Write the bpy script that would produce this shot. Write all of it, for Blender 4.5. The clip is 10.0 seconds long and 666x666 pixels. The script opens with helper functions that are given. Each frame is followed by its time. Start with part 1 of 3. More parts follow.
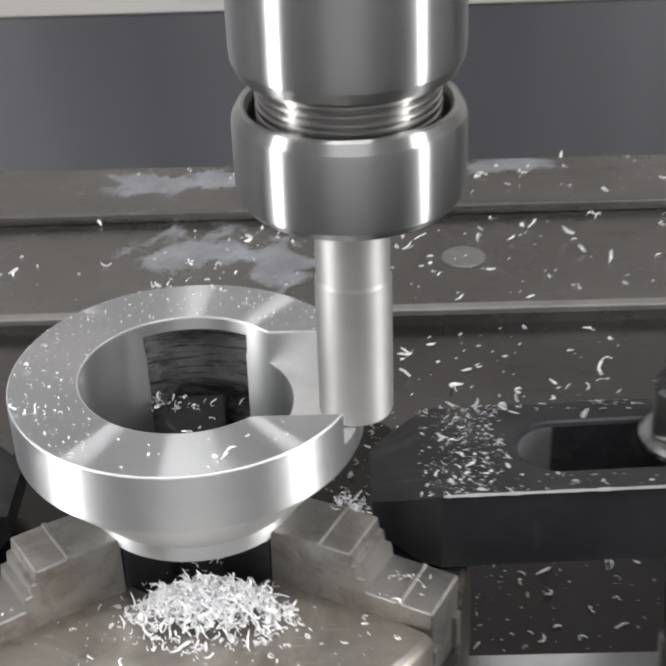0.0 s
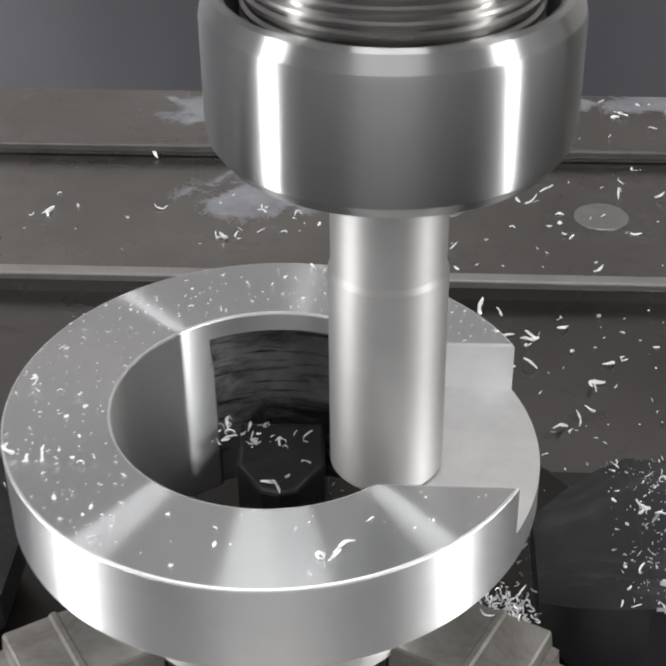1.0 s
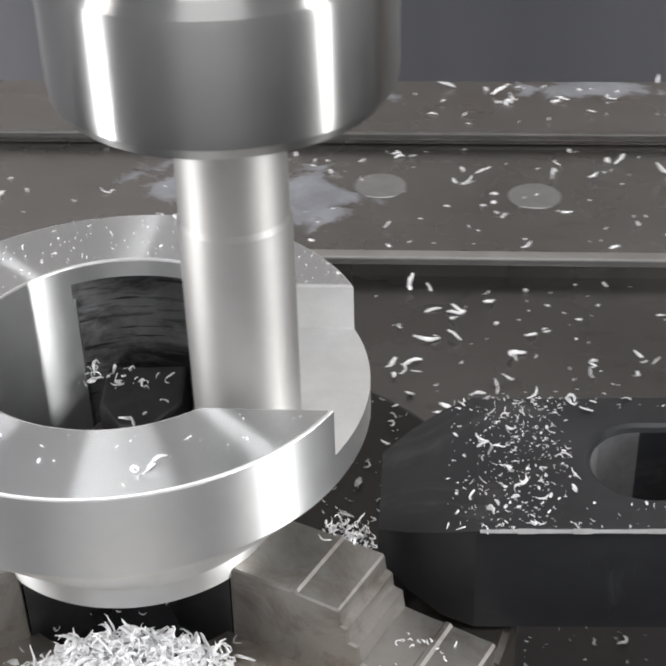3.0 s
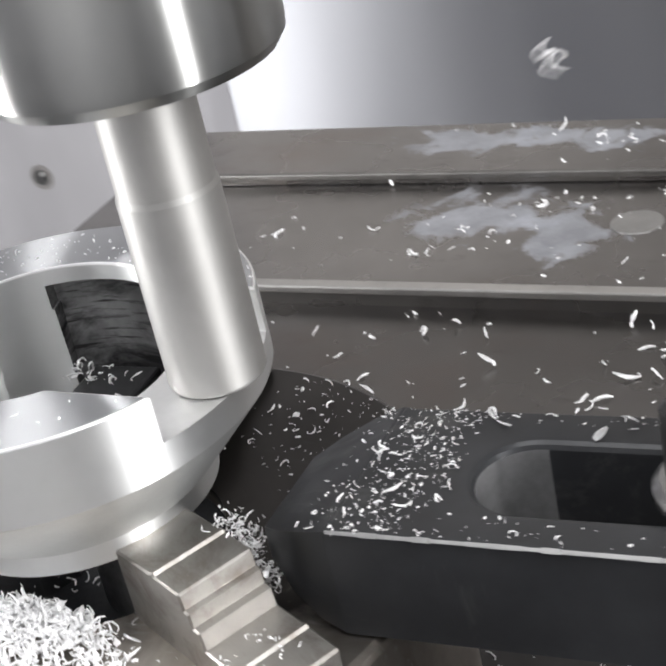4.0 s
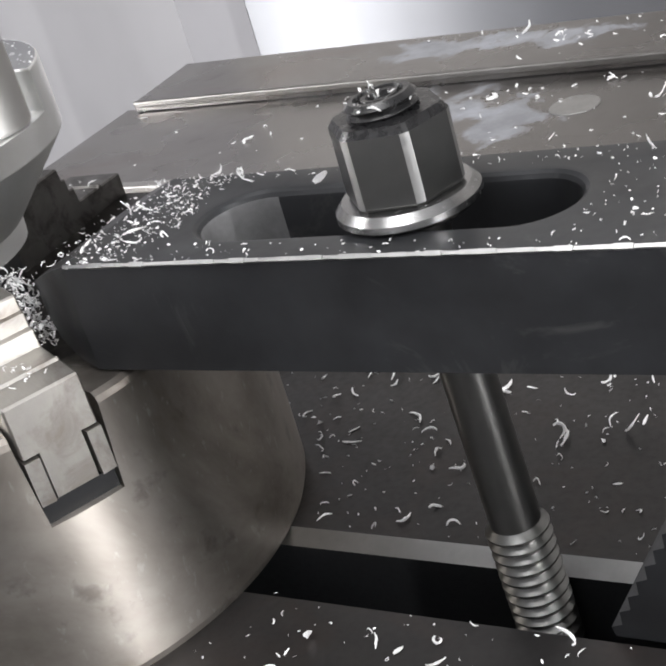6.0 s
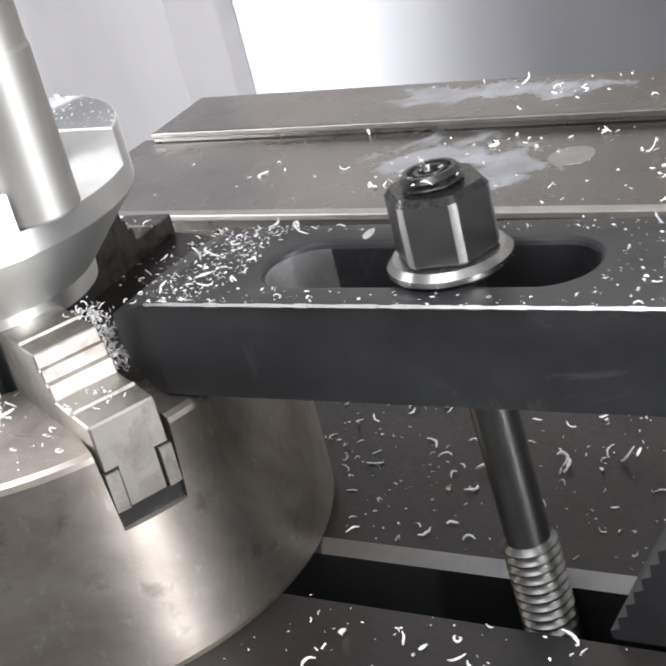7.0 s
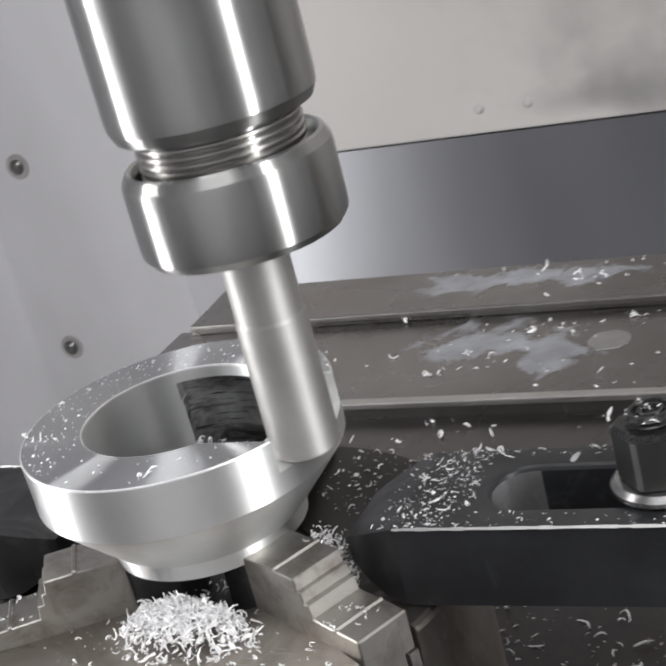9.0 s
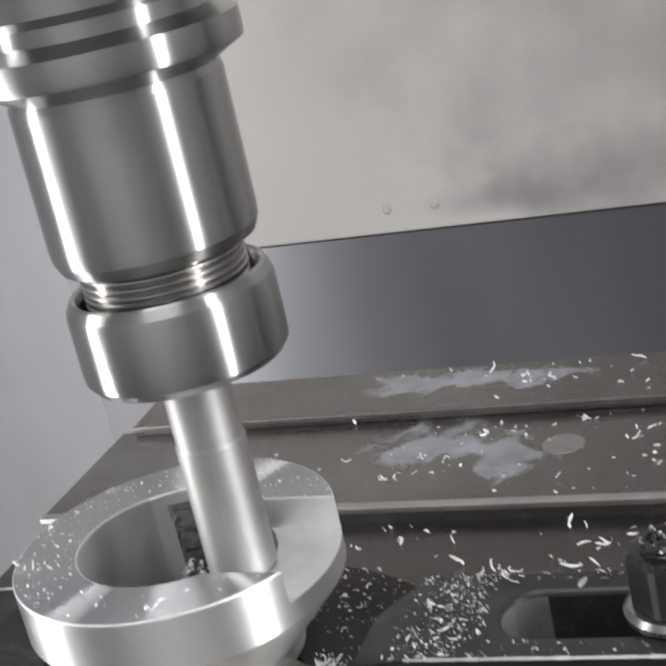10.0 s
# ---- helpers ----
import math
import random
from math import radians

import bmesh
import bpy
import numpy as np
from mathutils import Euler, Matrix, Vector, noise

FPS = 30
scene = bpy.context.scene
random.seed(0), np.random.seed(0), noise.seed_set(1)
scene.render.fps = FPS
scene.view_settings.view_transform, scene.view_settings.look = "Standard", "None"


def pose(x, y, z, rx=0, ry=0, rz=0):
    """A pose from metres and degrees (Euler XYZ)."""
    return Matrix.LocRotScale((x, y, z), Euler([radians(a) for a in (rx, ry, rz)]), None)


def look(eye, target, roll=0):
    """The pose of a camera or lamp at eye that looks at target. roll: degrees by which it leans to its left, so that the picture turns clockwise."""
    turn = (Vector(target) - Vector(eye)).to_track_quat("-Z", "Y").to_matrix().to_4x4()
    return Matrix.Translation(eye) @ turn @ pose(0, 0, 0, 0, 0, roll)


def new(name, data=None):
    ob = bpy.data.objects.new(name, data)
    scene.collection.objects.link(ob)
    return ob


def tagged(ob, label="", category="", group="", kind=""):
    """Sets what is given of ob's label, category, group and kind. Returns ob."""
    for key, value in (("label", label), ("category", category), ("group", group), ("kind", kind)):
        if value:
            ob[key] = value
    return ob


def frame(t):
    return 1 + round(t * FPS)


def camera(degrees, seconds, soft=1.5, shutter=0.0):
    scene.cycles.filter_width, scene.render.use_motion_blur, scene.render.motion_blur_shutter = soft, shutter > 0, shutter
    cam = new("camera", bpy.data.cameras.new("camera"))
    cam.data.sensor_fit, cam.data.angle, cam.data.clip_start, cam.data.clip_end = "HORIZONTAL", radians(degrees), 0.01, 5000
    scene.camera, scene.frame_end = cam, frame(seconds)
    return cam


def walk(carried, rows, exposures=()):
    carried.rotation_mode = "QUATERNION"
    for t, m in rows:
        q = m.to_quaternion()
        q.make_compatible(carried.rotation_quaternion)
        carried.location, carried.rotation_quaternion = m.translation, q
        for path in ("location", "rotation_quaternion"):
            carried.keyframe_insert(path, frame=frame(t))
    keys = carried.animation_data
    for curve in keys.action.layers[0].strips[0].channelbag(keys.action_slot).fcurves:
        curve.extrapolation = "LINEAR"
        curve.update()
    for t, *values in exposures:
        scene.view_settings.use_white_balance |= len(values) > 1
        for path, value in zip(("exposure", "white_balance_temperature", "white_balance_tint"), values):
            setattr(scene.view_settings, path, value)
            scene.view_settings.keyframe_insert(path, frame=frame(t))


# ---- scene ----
cam = camera(26.3, 10.0, soft=2.3, shutter=0.5)

# Camera: seconds, eye, target, roll. The machine's column and spindle stand still; the table travels under them.
PATH = [
    (0.0, (0.0250, -0.2369, 0.1514), (0.0212, -0.0230, 0.0219), -2.00),
    (0.5, (0.0241, -0.1713, 0.1238), (0.0154, 0.0372, -0.0140), -1.25),
    (1.0, (0.0272, -0.1493, 0.1108), (0.0145, 0.0578, -0.0286), -0.69),
    (1.5, (0.0293, -0.1551, 0.1090), (0.0213, 0.0514, -0.0317), 0.41),
    (2.0, (0.0280, -0.1590, 0.1062), (0.0215, 0.0460, -0.0367), 1.16),
    (2.5, (0.0318, -0.1611, 0.1093), (0.0267, 0.0441, -0.0335), 0.32),
    (2.7, (0.0348, -0.1611, 0.1118), (0.0299, 0.0456, -0.0288), 0.20),
    (3.8, (0.1178, -0.1510, 0.0913), (0.0212, 0.0442, -0.0314), -11.99),
    (4.0, (0.1320, -0.1516, 0.0912), (0.0206, 0.0393, -0.0256), -12.95),
    (4.5, (0.1688, -0.1554, 0.0877), (0.0392, 0.0302, -0.0185), -14.73),
    (5.0, (0.1931, -0.1660, 0.0898), (0.0676, 0.0251, -0.0114), -15.14),
    (5.5, (0.1975, -0.1604, 0.0622), (0.0658, 0.0256, -0.0406), -16.81),
    (5.7, (0.1982, -0.1599, 0.0489), (0.0651, 0.0217, -0.0597), -17.39),
    (6.8, (0.2000, -0.1772, 0.0684), (0.0677, 0.0060, -0.0386), -15.12),
    (7.0, (0.2025, -0.1776, 0.0715), (0.0728, 0.0072, -0.0358), -14.48),
    (7.5, (0.1962, -0.1789, 0.0720), (0.0674, 0.0054, -0.0373), -14.08),
    (8.0, (0.1843, -0.1822, 0.0842), (0.0618, 0.0076, -0.0230), -14.30),
    (8.5, (0.1703, -0.2032, 0.1079), (0.0492, -0.0071, 0.0110), -14.39),
    (9.0, (0.1616, -0.2319, 0.1195), (0.0508, -0.0272, 0.0284), -14.77),
    (9.5, (0.1657, -0.2382, 0.1305), (0.0716, -0.0245, 0.0413), -13.03),
    (10.0, (0.1570, -0.2378, 0.1326), (0.0643, -0.0209, 0.0498), -12.93),
]
walk(cam, [(t, look(eye, target, roll)) for t, eye, target, roll in PATH], exposures=((0.0, 0.90), (1.0, 0.76), (2.0, 0.95), (2.5, 0.92), (4.0, 1.18), (4.5, 1.03), (5.5, 0.98), (5.7, 1.05), (6.8, 1.57), (7.0, 1.56), (7.5, 1.36), (8.0, 1.18), (8.5, 0.84), (10.0, 0.80)))

# Travel of the table: seconds, x, y.
TRAVEL = [
    (0.0, -0.0086, 0.0001),
    (0.5, 0.0005, 0.0047),
    (1.0, 0.0102, -0.0008),
    (1.5, 0.0054, -0.0099),
    (2.0, -0.0075, -0.0086),
    (2.5, -0.0063, 0.0036),
    (2.7, 0.0002, 0.0042),
    (3.0, 0.0065, 0.0025),
    (3.3, 0.0095, -0.0015),
    (3.6, 0.0055, -0.0055),
    (3.8, 0.0010, -0.0054),
    (4.0, -0.0054, -0.0046),
    (4.5, -0.0082, 0.0028),
    (5.0, -0.0012, 0.0055),
    (5.5, 0.0058, 0.0004),
    (5.7, 0.0021, -0.0061),
    (6.0, -0.0020, -0.0085),
    (6.3, -0.0060, -0.0060),
    (6.6, -0.0085, -0.0010),
    (6.8, -0.0084, 0.0025),
    (7.0, -0.0048, 0.0049),
    (7.5, 0.0090, 0.0043),
    (8.0, 0.0012, 0.0025),
    (8.5, -0.0054, -0.0065),
    (9.0, -0.0074, 0.0021),
    (9.5, 0.0045, 0.0055),
    (10.0, 0.0097, -0.0016),
]
SPINDLE = (0.025, -0.003)

# ---- light: two upright LED tubes at the sides of the cabinet and one overhead ----
world = bpy.data.worlds.new("world")
world.use_nodes = True
world.node_tree.nodes["Background"].inputs[0].default_value = (0.75, 0.8, 0.9, 1)
world.node_tree.nodes["Background"].inputs[1].default_value = 0.03
scene.world = world


def tube_light(name, place, target, width, height, watts, colour=(1.0, 0.995, 1.0)):
    data = bpy.data.lights.new(name, "AREA")
    data.shape, data.size, data.size_y, data.energy, data.color = "RECTANGLE", width, height, watts, colour
    ob = new(name, data)
    ob.matrix_world = look(place, target)
    return ob


tube_light("led_tube", (-0.60, -0.19, 0.06), (0.02, 0.05, 0.06), 0.013, 1.12, 3.2)
tube_light("led_tube", (0.62, -0.20, 0.16), (0.02, 0.05, 0.16), 0.013, 0.9, 2.7)
tube_light("ceiling_lamp", (0.02, -0.25, 0.85), (0.0, 0.05, 0.0), 0.40, 0.30, 2.2)


# ---- materials ----
class Nodes:
    def __init__(self, name):
        self.mat = bpy.data.materials.new(name)
        self.mat.use_nodes = True
        self.tree = self.mat.node_tree
        self.bsdf = self.tree.nodes["Principled BSDF"]
        self.coord = self.tree.nodes.new("ShaderNodeTexCoord")

    def add(self, kind, **values):
        node = self.tree.nodes.new("ShaderNode" + kind)
        for key, value in values.items():
            node.inputs[key].default_value = value
        return node

    def link(self, a, b):
        self.tree.links.new(a, b)

    def noise(self, scale, detail=4.0, rough=0.6, stretch=(1, 1, 1), warp=0.0):
        mapping = self.add("Mapping")
        mapping.inputs["Scale"].default_value = stretch
        self.link(self.coord.outputs["Object"], mapping.inputs["Vector"])
        tex = self.add("TexNoise", Scale=scale, Detail=detail, Roughness=rough, Distortion=warp)
        self.link(mapping.outputs[0], tex.inputs["Vector"])
        return tex.outputs["Fac"]

    def ramp(self, fac, stops):
        node = self.add("ValToRGB")
        band = node.color_ramp
        while len(band.elements) < len(stops):
            band.elements.new(0.5)
        for el, (pos, col) in zip(band.elements, stops):
            el.position = pos
            el.color = (*col, 1) if len(col) == 3 else col
        self.link(fac, node.inputs[0])
        return node.outputs[0]

    def mix(self, fac, a, b):
        node = self.tree.nodes.new("ShaderNodeMix")
        node.data_type = "RGBA"
        for sock, value in ((node.inputs[0], fac), (node.inputs[6], a), (node.inputs[7], b)):
            if hasattr(value, "is_linked"):
                self.link(value, sock)
            else:
                sock.default_value = value if not isinstance(value, tuple) else (*value[:3], 1)
        return node.outputs[2]

    def span(self, fac, low, high, a=0.3, b=0.7):
        node = self.add("MapRange")
        for key, value in zip((1, 2, 3, 4), (a, b, low, high)):
            node.inputs[key].default_value = value
        self.link(fac, node.inputs[0])
        return node.outputs[0]

    def bump(self, height, strength, distance):
        node = self.add("Bump", Strength=strength, Distance=distance)
        self.link(height, node.inputs["Height"])
        self.link(node.outputs[0], self.bsdf.inputs["Normal"])

    def turned(self, amount):
        """Lathe grooves round the object's own upright axis."""
        cross = self.tree.nodes.new("ShaderNodeVectorMath")
        cross.operation = "CROSS_PRODUCT"
        cross.inputs[0].default_value = (0, 0, 1)
        self.link(self.coord.outputs["Object"], cross.inputs[1])
        unit = self.tree.nodes.new("ShaderNodeVectorMath")
        unit.operation = "NORMALIZE"
        self.link(cross.outputs[0], unit.inputs[0])
        self.link(unit.outputs[0], self.bsdf.inputs["Tangent"])
        self.bsdf.inputs["Anisotropic"].default_value = amount
        self.bsdf.inputs["Anisotropic Rotation"].default_value = 0.25


def metal(name, colour, rough, spread=0.08, aniso=0.0, grain=900.0, groove=(1, 1, 1), bump=0.05, stain=0.12, blotch=40.0, metallic=1.0, dirt=None):
    n = Nodes(name)
    n.bsdf.inputs["Metallic"].default_value = metallic
    large = n.noise(blotch, 5, 0.65)
    fine = n.noise(grain, 3, 0.6, groove)
    low = tuple(c * (1 - stain) for c in colour)
    high = tuple(min(1, c * (1 + stain * 0.6)) for c in colour)
    tone = n.ramp(large, [(0.3, low), (0.7, high)])
    if dirt:
        mask = n.span(n.noise(blotch * 2.3, 6, 0.7, warp=0.6), 0, 1, 0.48, 0.72)
        tone = n.mix(mask, tone, dirt)
    n.link(tone, n.bsdf.inputs["Base Color"])
    n.link(n.span(fine, rough - spread, rough + spread), n.bsdf.inputs["Roughness"])
    n.bump(fine, bump, 0.00008)
    if aniso:
        n.turned(aniso)
    return n.mat


ALU_TURNED = metal("turned_aluminium", (0.84, 0.85, 0.845), 0.42, 0.025, aniso=0.92, grain=260, groove=(1, 1, 9), bump=0.006, stain=0.06)
ALU_MILLED = metal("milled_aluminium", (0.90, 0.905, 0.90), 0.46, 0.08, grain=520, groove=(7, 0.8, 1.5), bump=0.6, stain=0.07, blotch=160)
ALU_CONE = metal("tapered_aluminium", (0.70, 0.71, 0.70), 0.46, 0.05, aniso=0.6, grain=240, groove=(6, 6, 0.3), bump=0.35, stain=0.10)
HOLDER_STEEL = metal("ground_steel", (0.43, 0.435, 0.425), 0.28, 0.006, aniso=0.97, grain=30, bump=0.0, stain=0.07)
THREAD_STEEL = metal("thread_steel", (0.42, 0.41, 0.395), 0.34, 0.05, aniso=0.6, stain=0.12)
COLLAR_STEEL = metal("polished_collar_steel", (0.34, 0.34, 0.34), 0.24, 0.04, stain=0.15, bump=0.02)
CUTTER_STEEL = metal("spinning_carbide", (0.56, 0.555, 0.54), 0.62, 0.02, aniso=0.58, grain=150, groove=(1, 1, 0.1), bump=0.01, stain=0.1)
JAW_STEEL = metal("hardened_jaw_steel", (0.42, 0.405, 0.38), 0.46, 0.05, grain=300, groove=(1, 9, 1), bump=0.04, stain=0.2, blotch=45, dirt=(0.24, 0.21, 0.185))
GRIME = metal("oily_grime", (0.016, 0.016, 0.017), 0.30, 0.12, grain=700, bump=0.5, stain=0.3, blotch=300, metallic=0.2)
LIT_SLOT = metal("lit_slot_steel", (0.24, 0.24, 0.245), 0.5, 0.06, stain=0.3, blotch=150, bump=0.05, metallic=0.35)
TIP_STEEL = metal("dark_tip_steel", (0.075, 0.075, 0.078), 0.36, 0.08, grain=500, stain=0.35, blotch=120, bump=0.1, metallic=0.7)
SHADED_JAW = metal("shaded_jaw_steel", (0.15, 0.145, 0.14), 0.42, 0.06, grain=300, bump=0.06, stain=0.3, blotch=70, dirt=(0.04, 0.036, 0.034))
NUT_STEEL = metal("dark_nut_steel", (0.22, 0.22, 0.215), 0.31, 0.03, grain=500, bump=0.02, stain=0.15, blotch=60)
EDGE_STEEL = metal("worn_edge_steel", (0.46, 0.46, 0.455), 0.36, 0.05, stain=0.12, blotch=120, bump=0.02)
LIP_DULL = metal("dull_lip_steel", (0.27, 0.262, 0.252), 0.42, 0.05, stain=0.3, blotch=30, bump=0.02)
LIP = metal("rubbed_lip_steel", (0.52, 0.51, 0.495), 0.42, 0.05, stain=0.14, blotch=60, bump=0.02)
CAST_IRON = metal("oily_cast_iron", (0.038, 0.0365, 0.0365), 0.42, 0.1, grain=600, bump=0.2, stain=0.35, blotch=25, metallic=0.6, dirt=(0.042, 0.035, 0.033))
# Near black: the shade inside slots and the centre hole put into the colour.
SLOT_IRON = metal("dark_slot_iron", (0.022, 0.023, 0.025), 0.45, 0.1, stain=0.3, metallic=0.4)


def faced_aluminium():
    """Face-turned aluminium: fine rings round the axis draw each lamp out into narrow spokes."""
    n = Nodes("faced_aluminium")
    n.bsdf.inputs["Metallic"].default_value = 1.0
    tone = n.ramp(n.noise(60, 4, 0.6), [(0.3, (0.58, 0.59, 0.60)), (0.7, (0.66, 0.67, 0.68))])
    n.link(tone, n.bsdf.inputs["Base Color"])
    n.bsdf.inputs["Roughness"].default_value = 0.42
    cross = n.tree.nodes.new("ShaderNodeVectorMath")
    cross.operation = "CROSS_PRODUCT"
    cross.inputs[0].default_value = (0, 0, 1)
    n.link(n.coord.outputs["Object"], cross.inputs[1])
    unit = n.tree.nodes.new("ShaderNodeVectorMath")
    unit.operation = "NORMALIZE"
    n.link(cross.outputs[0], unit.inputs[0])
    gloss = n.add("BsdfAnisotropic", Roughness=0.27, Anisotropy=0.82)
    n.link(tone, gloss.inputs["Color"])
    n.link(unit.outputs[0], gloss.inputs["Tangent"])
    both = n.add("MixShader", Fac=0.75)
    n.link(n.bsdf.outputs[0], both.inputs[1])
    n.link(gloss.outputs[0], both.inputs[2])
    n.link(both.outputs[0], n.tree.nodes["Material Output"].inputs["Surface"])
    return n.mat


def chuck_steel():
    """Turned steel, brown with old coolant, scuffed, and near black on the face behind the ring."""
    n = Nodes("worn_chuck_steel")
    n.bsdf.inputs["Metallic"].default_value = 1.0
    tone = n.ramp(n.noise(22, 6, 0.65, warp=0.8), [(0.32, (0.24, 0.214, 0.188)), (0.52, (0.40, 0.37, 0.335)), (0.70, (0.50, 0.48, 0.445))])
    spots = n.span(n.noise(160, 4, 0.6), 0, 0.55, 0.60, 0.74)
    tone = n.mix(spots, tone, (0.16, 0.14, 0.125))
    scuff = n.span(n.noise(90, 3, 0.6, (1, 7, 3), 0.4), 0, 0.5, 0.62, 0.72)
    tone = n.mix(scuff, tone, (0.55, 0.54, 0.52))
    axis = n.add("SeparateXYZ")
    n.link(n.coord.outputs["Object"], axis.inputs[0])
    wobble = n.span(n.noise(70, 5, 0.6), -0.007, 0.007)
    edge = n.tree.nodes.new("ShaderNodeMath")
    edge.operation = "ADD"
    n.link(axis.outputs[1], edge.inputs[0])
    n.link(wobble, edge.inputs[1])
    darkening = n.span(edge.outputs[0], 0, 0.95, -0.012, -0.004)
    top = n.tree.nodes.new("ShaderNodeMath")
    top.operation = "MULTIPLY"
    n.link(darkening, top.inputs[0])
    n.link(n.span(axis.outputs[2], 0, 1, -0.0435, -0.0418), top.inputs[1])
    tone = n.mix(top.outputs[0], tone, (0.035, 0.033, 0.032))
    n.link(tone, n.bsdf.inputs["Base Color"])
    fine = n.noise(500, 3, 0.6)
    n.link(n.span(n.noise(35, 5, 0.6), 0.35, 0.45), n.bsdf.inputs["Roughness"])
    n.bump(fine, 0.04, 0.00008)
    n.turned(0.8)
    return n.mat


def bore_steel():
    """Unmachined bore pocket: grey with torn level streaks and black oil."""
    n = Nodes("oily_bore_steel")
    n.bsdf.inputs["Metallic"].default_value = 0.7
    tone = n.ramp(n.noise(110, 5, 0.6), [(0.3, (0.20, 0.20, 0.205)), (0.7, (0.50, 0.50, 0.505))])
    tone = n.mix(n.span(n.noise(170, 4, 0.65, (0.5, 0.5, 7)), 0, 0.9, 0.53, 0.66), tone, (0.03, 0.025, 0.026))
    tone = n.mix(n.span(n.noise(70, 5, 0.65, (1, 1, 1.6), 0.6), 0, 0.92, 0.44, 0.62), tone, (0.035, 0.034, 0.036))
    n.link(tone, n.bsdf.inputs["Base Color"])
    n.bsdf.inputs["Roughness"].default_value = 0.42
    n.bump(n.noise(200, 3, 0.6, (0.6, 0.6, 6)), 0.4, 0.0002)
    return n.mat


def black_oxide():
    """Blackened steel, dulled and scuffed, with faint dried splashes."""
    n = Nodes("black_oxide_steel")
    n.bsdf.inputs["Metallic"].default_value = 0.3
    tone = n.ramp(n.noise(45, 5, 0.6), [(0.3, (0.018, 0.0185, 0.020)), (0.7, (0.038, 0.040, 0.044))])
    tone = n.mix(n.span(n.noise(38, 6, 0.7, warp=1.2), 0, 0.7, 0.56, 0.76), tone, (0.13, 0.13, 0.125))
    n.link(tone, n.bsdf.inputs["Base Color"])
    fine = n.noise(900, 3, 0.6)
    n.link(n.span(n.noise(70, 4, 0.6), 0.32, 0.50), n.bsdf.inputs["Roughness"])
    n.bump(fine, 0.12, 0.00008)
    return n.mat


ALU_FACE = faced_aluminium()
CHUCK_STEEL = chuck_steel()
BORE_DARK = bore_steel()
BLACK_OXIDE = black_oxide()
CHIP_ALU = metal("bright_chip_aluminium", (0.97, 0.97, 0.975), 0.32, 0.08, grain=2000, bump=0.1, stain=0.02, metallic=0.15)


def cover_steel(name, splashes, tone_scale=1.0):
    """Way cover of oily sheet steel; each splash of dried coolant is x, y and its two half widths."""
    n = Nodes(name)
    base = n.ramp(n.noise(9, 5, 0.6), [(0.3, (0.20 * tone_scale, 0.190 * tone_scale, 0.183 * tone_scale)), (0.7, (0.34 * tone_scale, 0.326 * tone_scale, 0.316 * tone_scale))])
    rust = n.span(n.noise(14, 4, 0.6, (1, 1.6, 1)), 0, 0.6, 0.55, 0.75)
    base = n.mix(rust, base, (0.21 * tone_scale, 0.165 * tone_scale, 0.145 * tone_scale))
    base = n.mix(n.span(n.noise(75, 5, 0.7, (0.6, 1.3, 1)), 0, 0.5, 0.58, 0.70), base, (0.15 * tone_scale, 0.140 * tone_scale, 0.134 * tone_scale))
    dull = n.add("Value").outputs[0]
    dull.default_value = 0.0
    ragged = n.span(n.noise(70, 6, 0.68, warp=0.5), -0.85, 0.7)
    for x, y, rx, ry in splashes:
        shift = n.add("Mapping")
        shift.vector_type = "TEXTURE"
        shift.inputs["Location"].default_value = (x, y, -0.096)
        shift.inputs["Scale"].default_value = (rx, ry, 1.0)
        n.link(n.coord.outputs["Object"], shift.inputs["Vector"])
        far = n.tree.nodes.new("ShaderNodeVectorMath")
        far.operation = "LENGTH"
        n.link(shift.outputs[0], far.inputs[0])
        total = n.tree.nodes.new("ShaderNodeMath")
        total.operation = "SUBTRACT"
        n.link(ragged, total.inputs[0])
        n.link(far.outputs["Value"], total.inputs[1])
        mask = n.span(total.outputs[0], 0, 0.75, -0.95, -0.6)
        pale = n.ramp(n.noise(60, 5, 0.7), [(0.35, (0.29, 0.305, 0.34)), (0.65, (0.46, 0.48, 0.53))])
        base = n.mix(mask, base, pale)
        most = n.tree.nodes.new("ShaderNodeMath")
        most.operation = "MAXIMUM"
        n.link(dull, most.inputs[0])
        n.link(mask, most.inputs[1])
        dull = most.outputs[0]
    n.link(base, n.bsdf.inputs["Base Color"])
    fine = n.noise(500, 3, 0.6, (0.15, 1, 1))
    n.link(n.span(dull, 0.9, 0.3, 0.0, 0.85), n.bsdf.inputs["Metallic"])
    n.link(n.mix(dull, n.span(n.noise(20, 4, 0.5), 0.22, 0.33), (0.5, 0.5, 0.5)), n.bsdf.inputs["Roughness"])
    n.bump(fine, 0.012, 0.0003)
    return n.mat


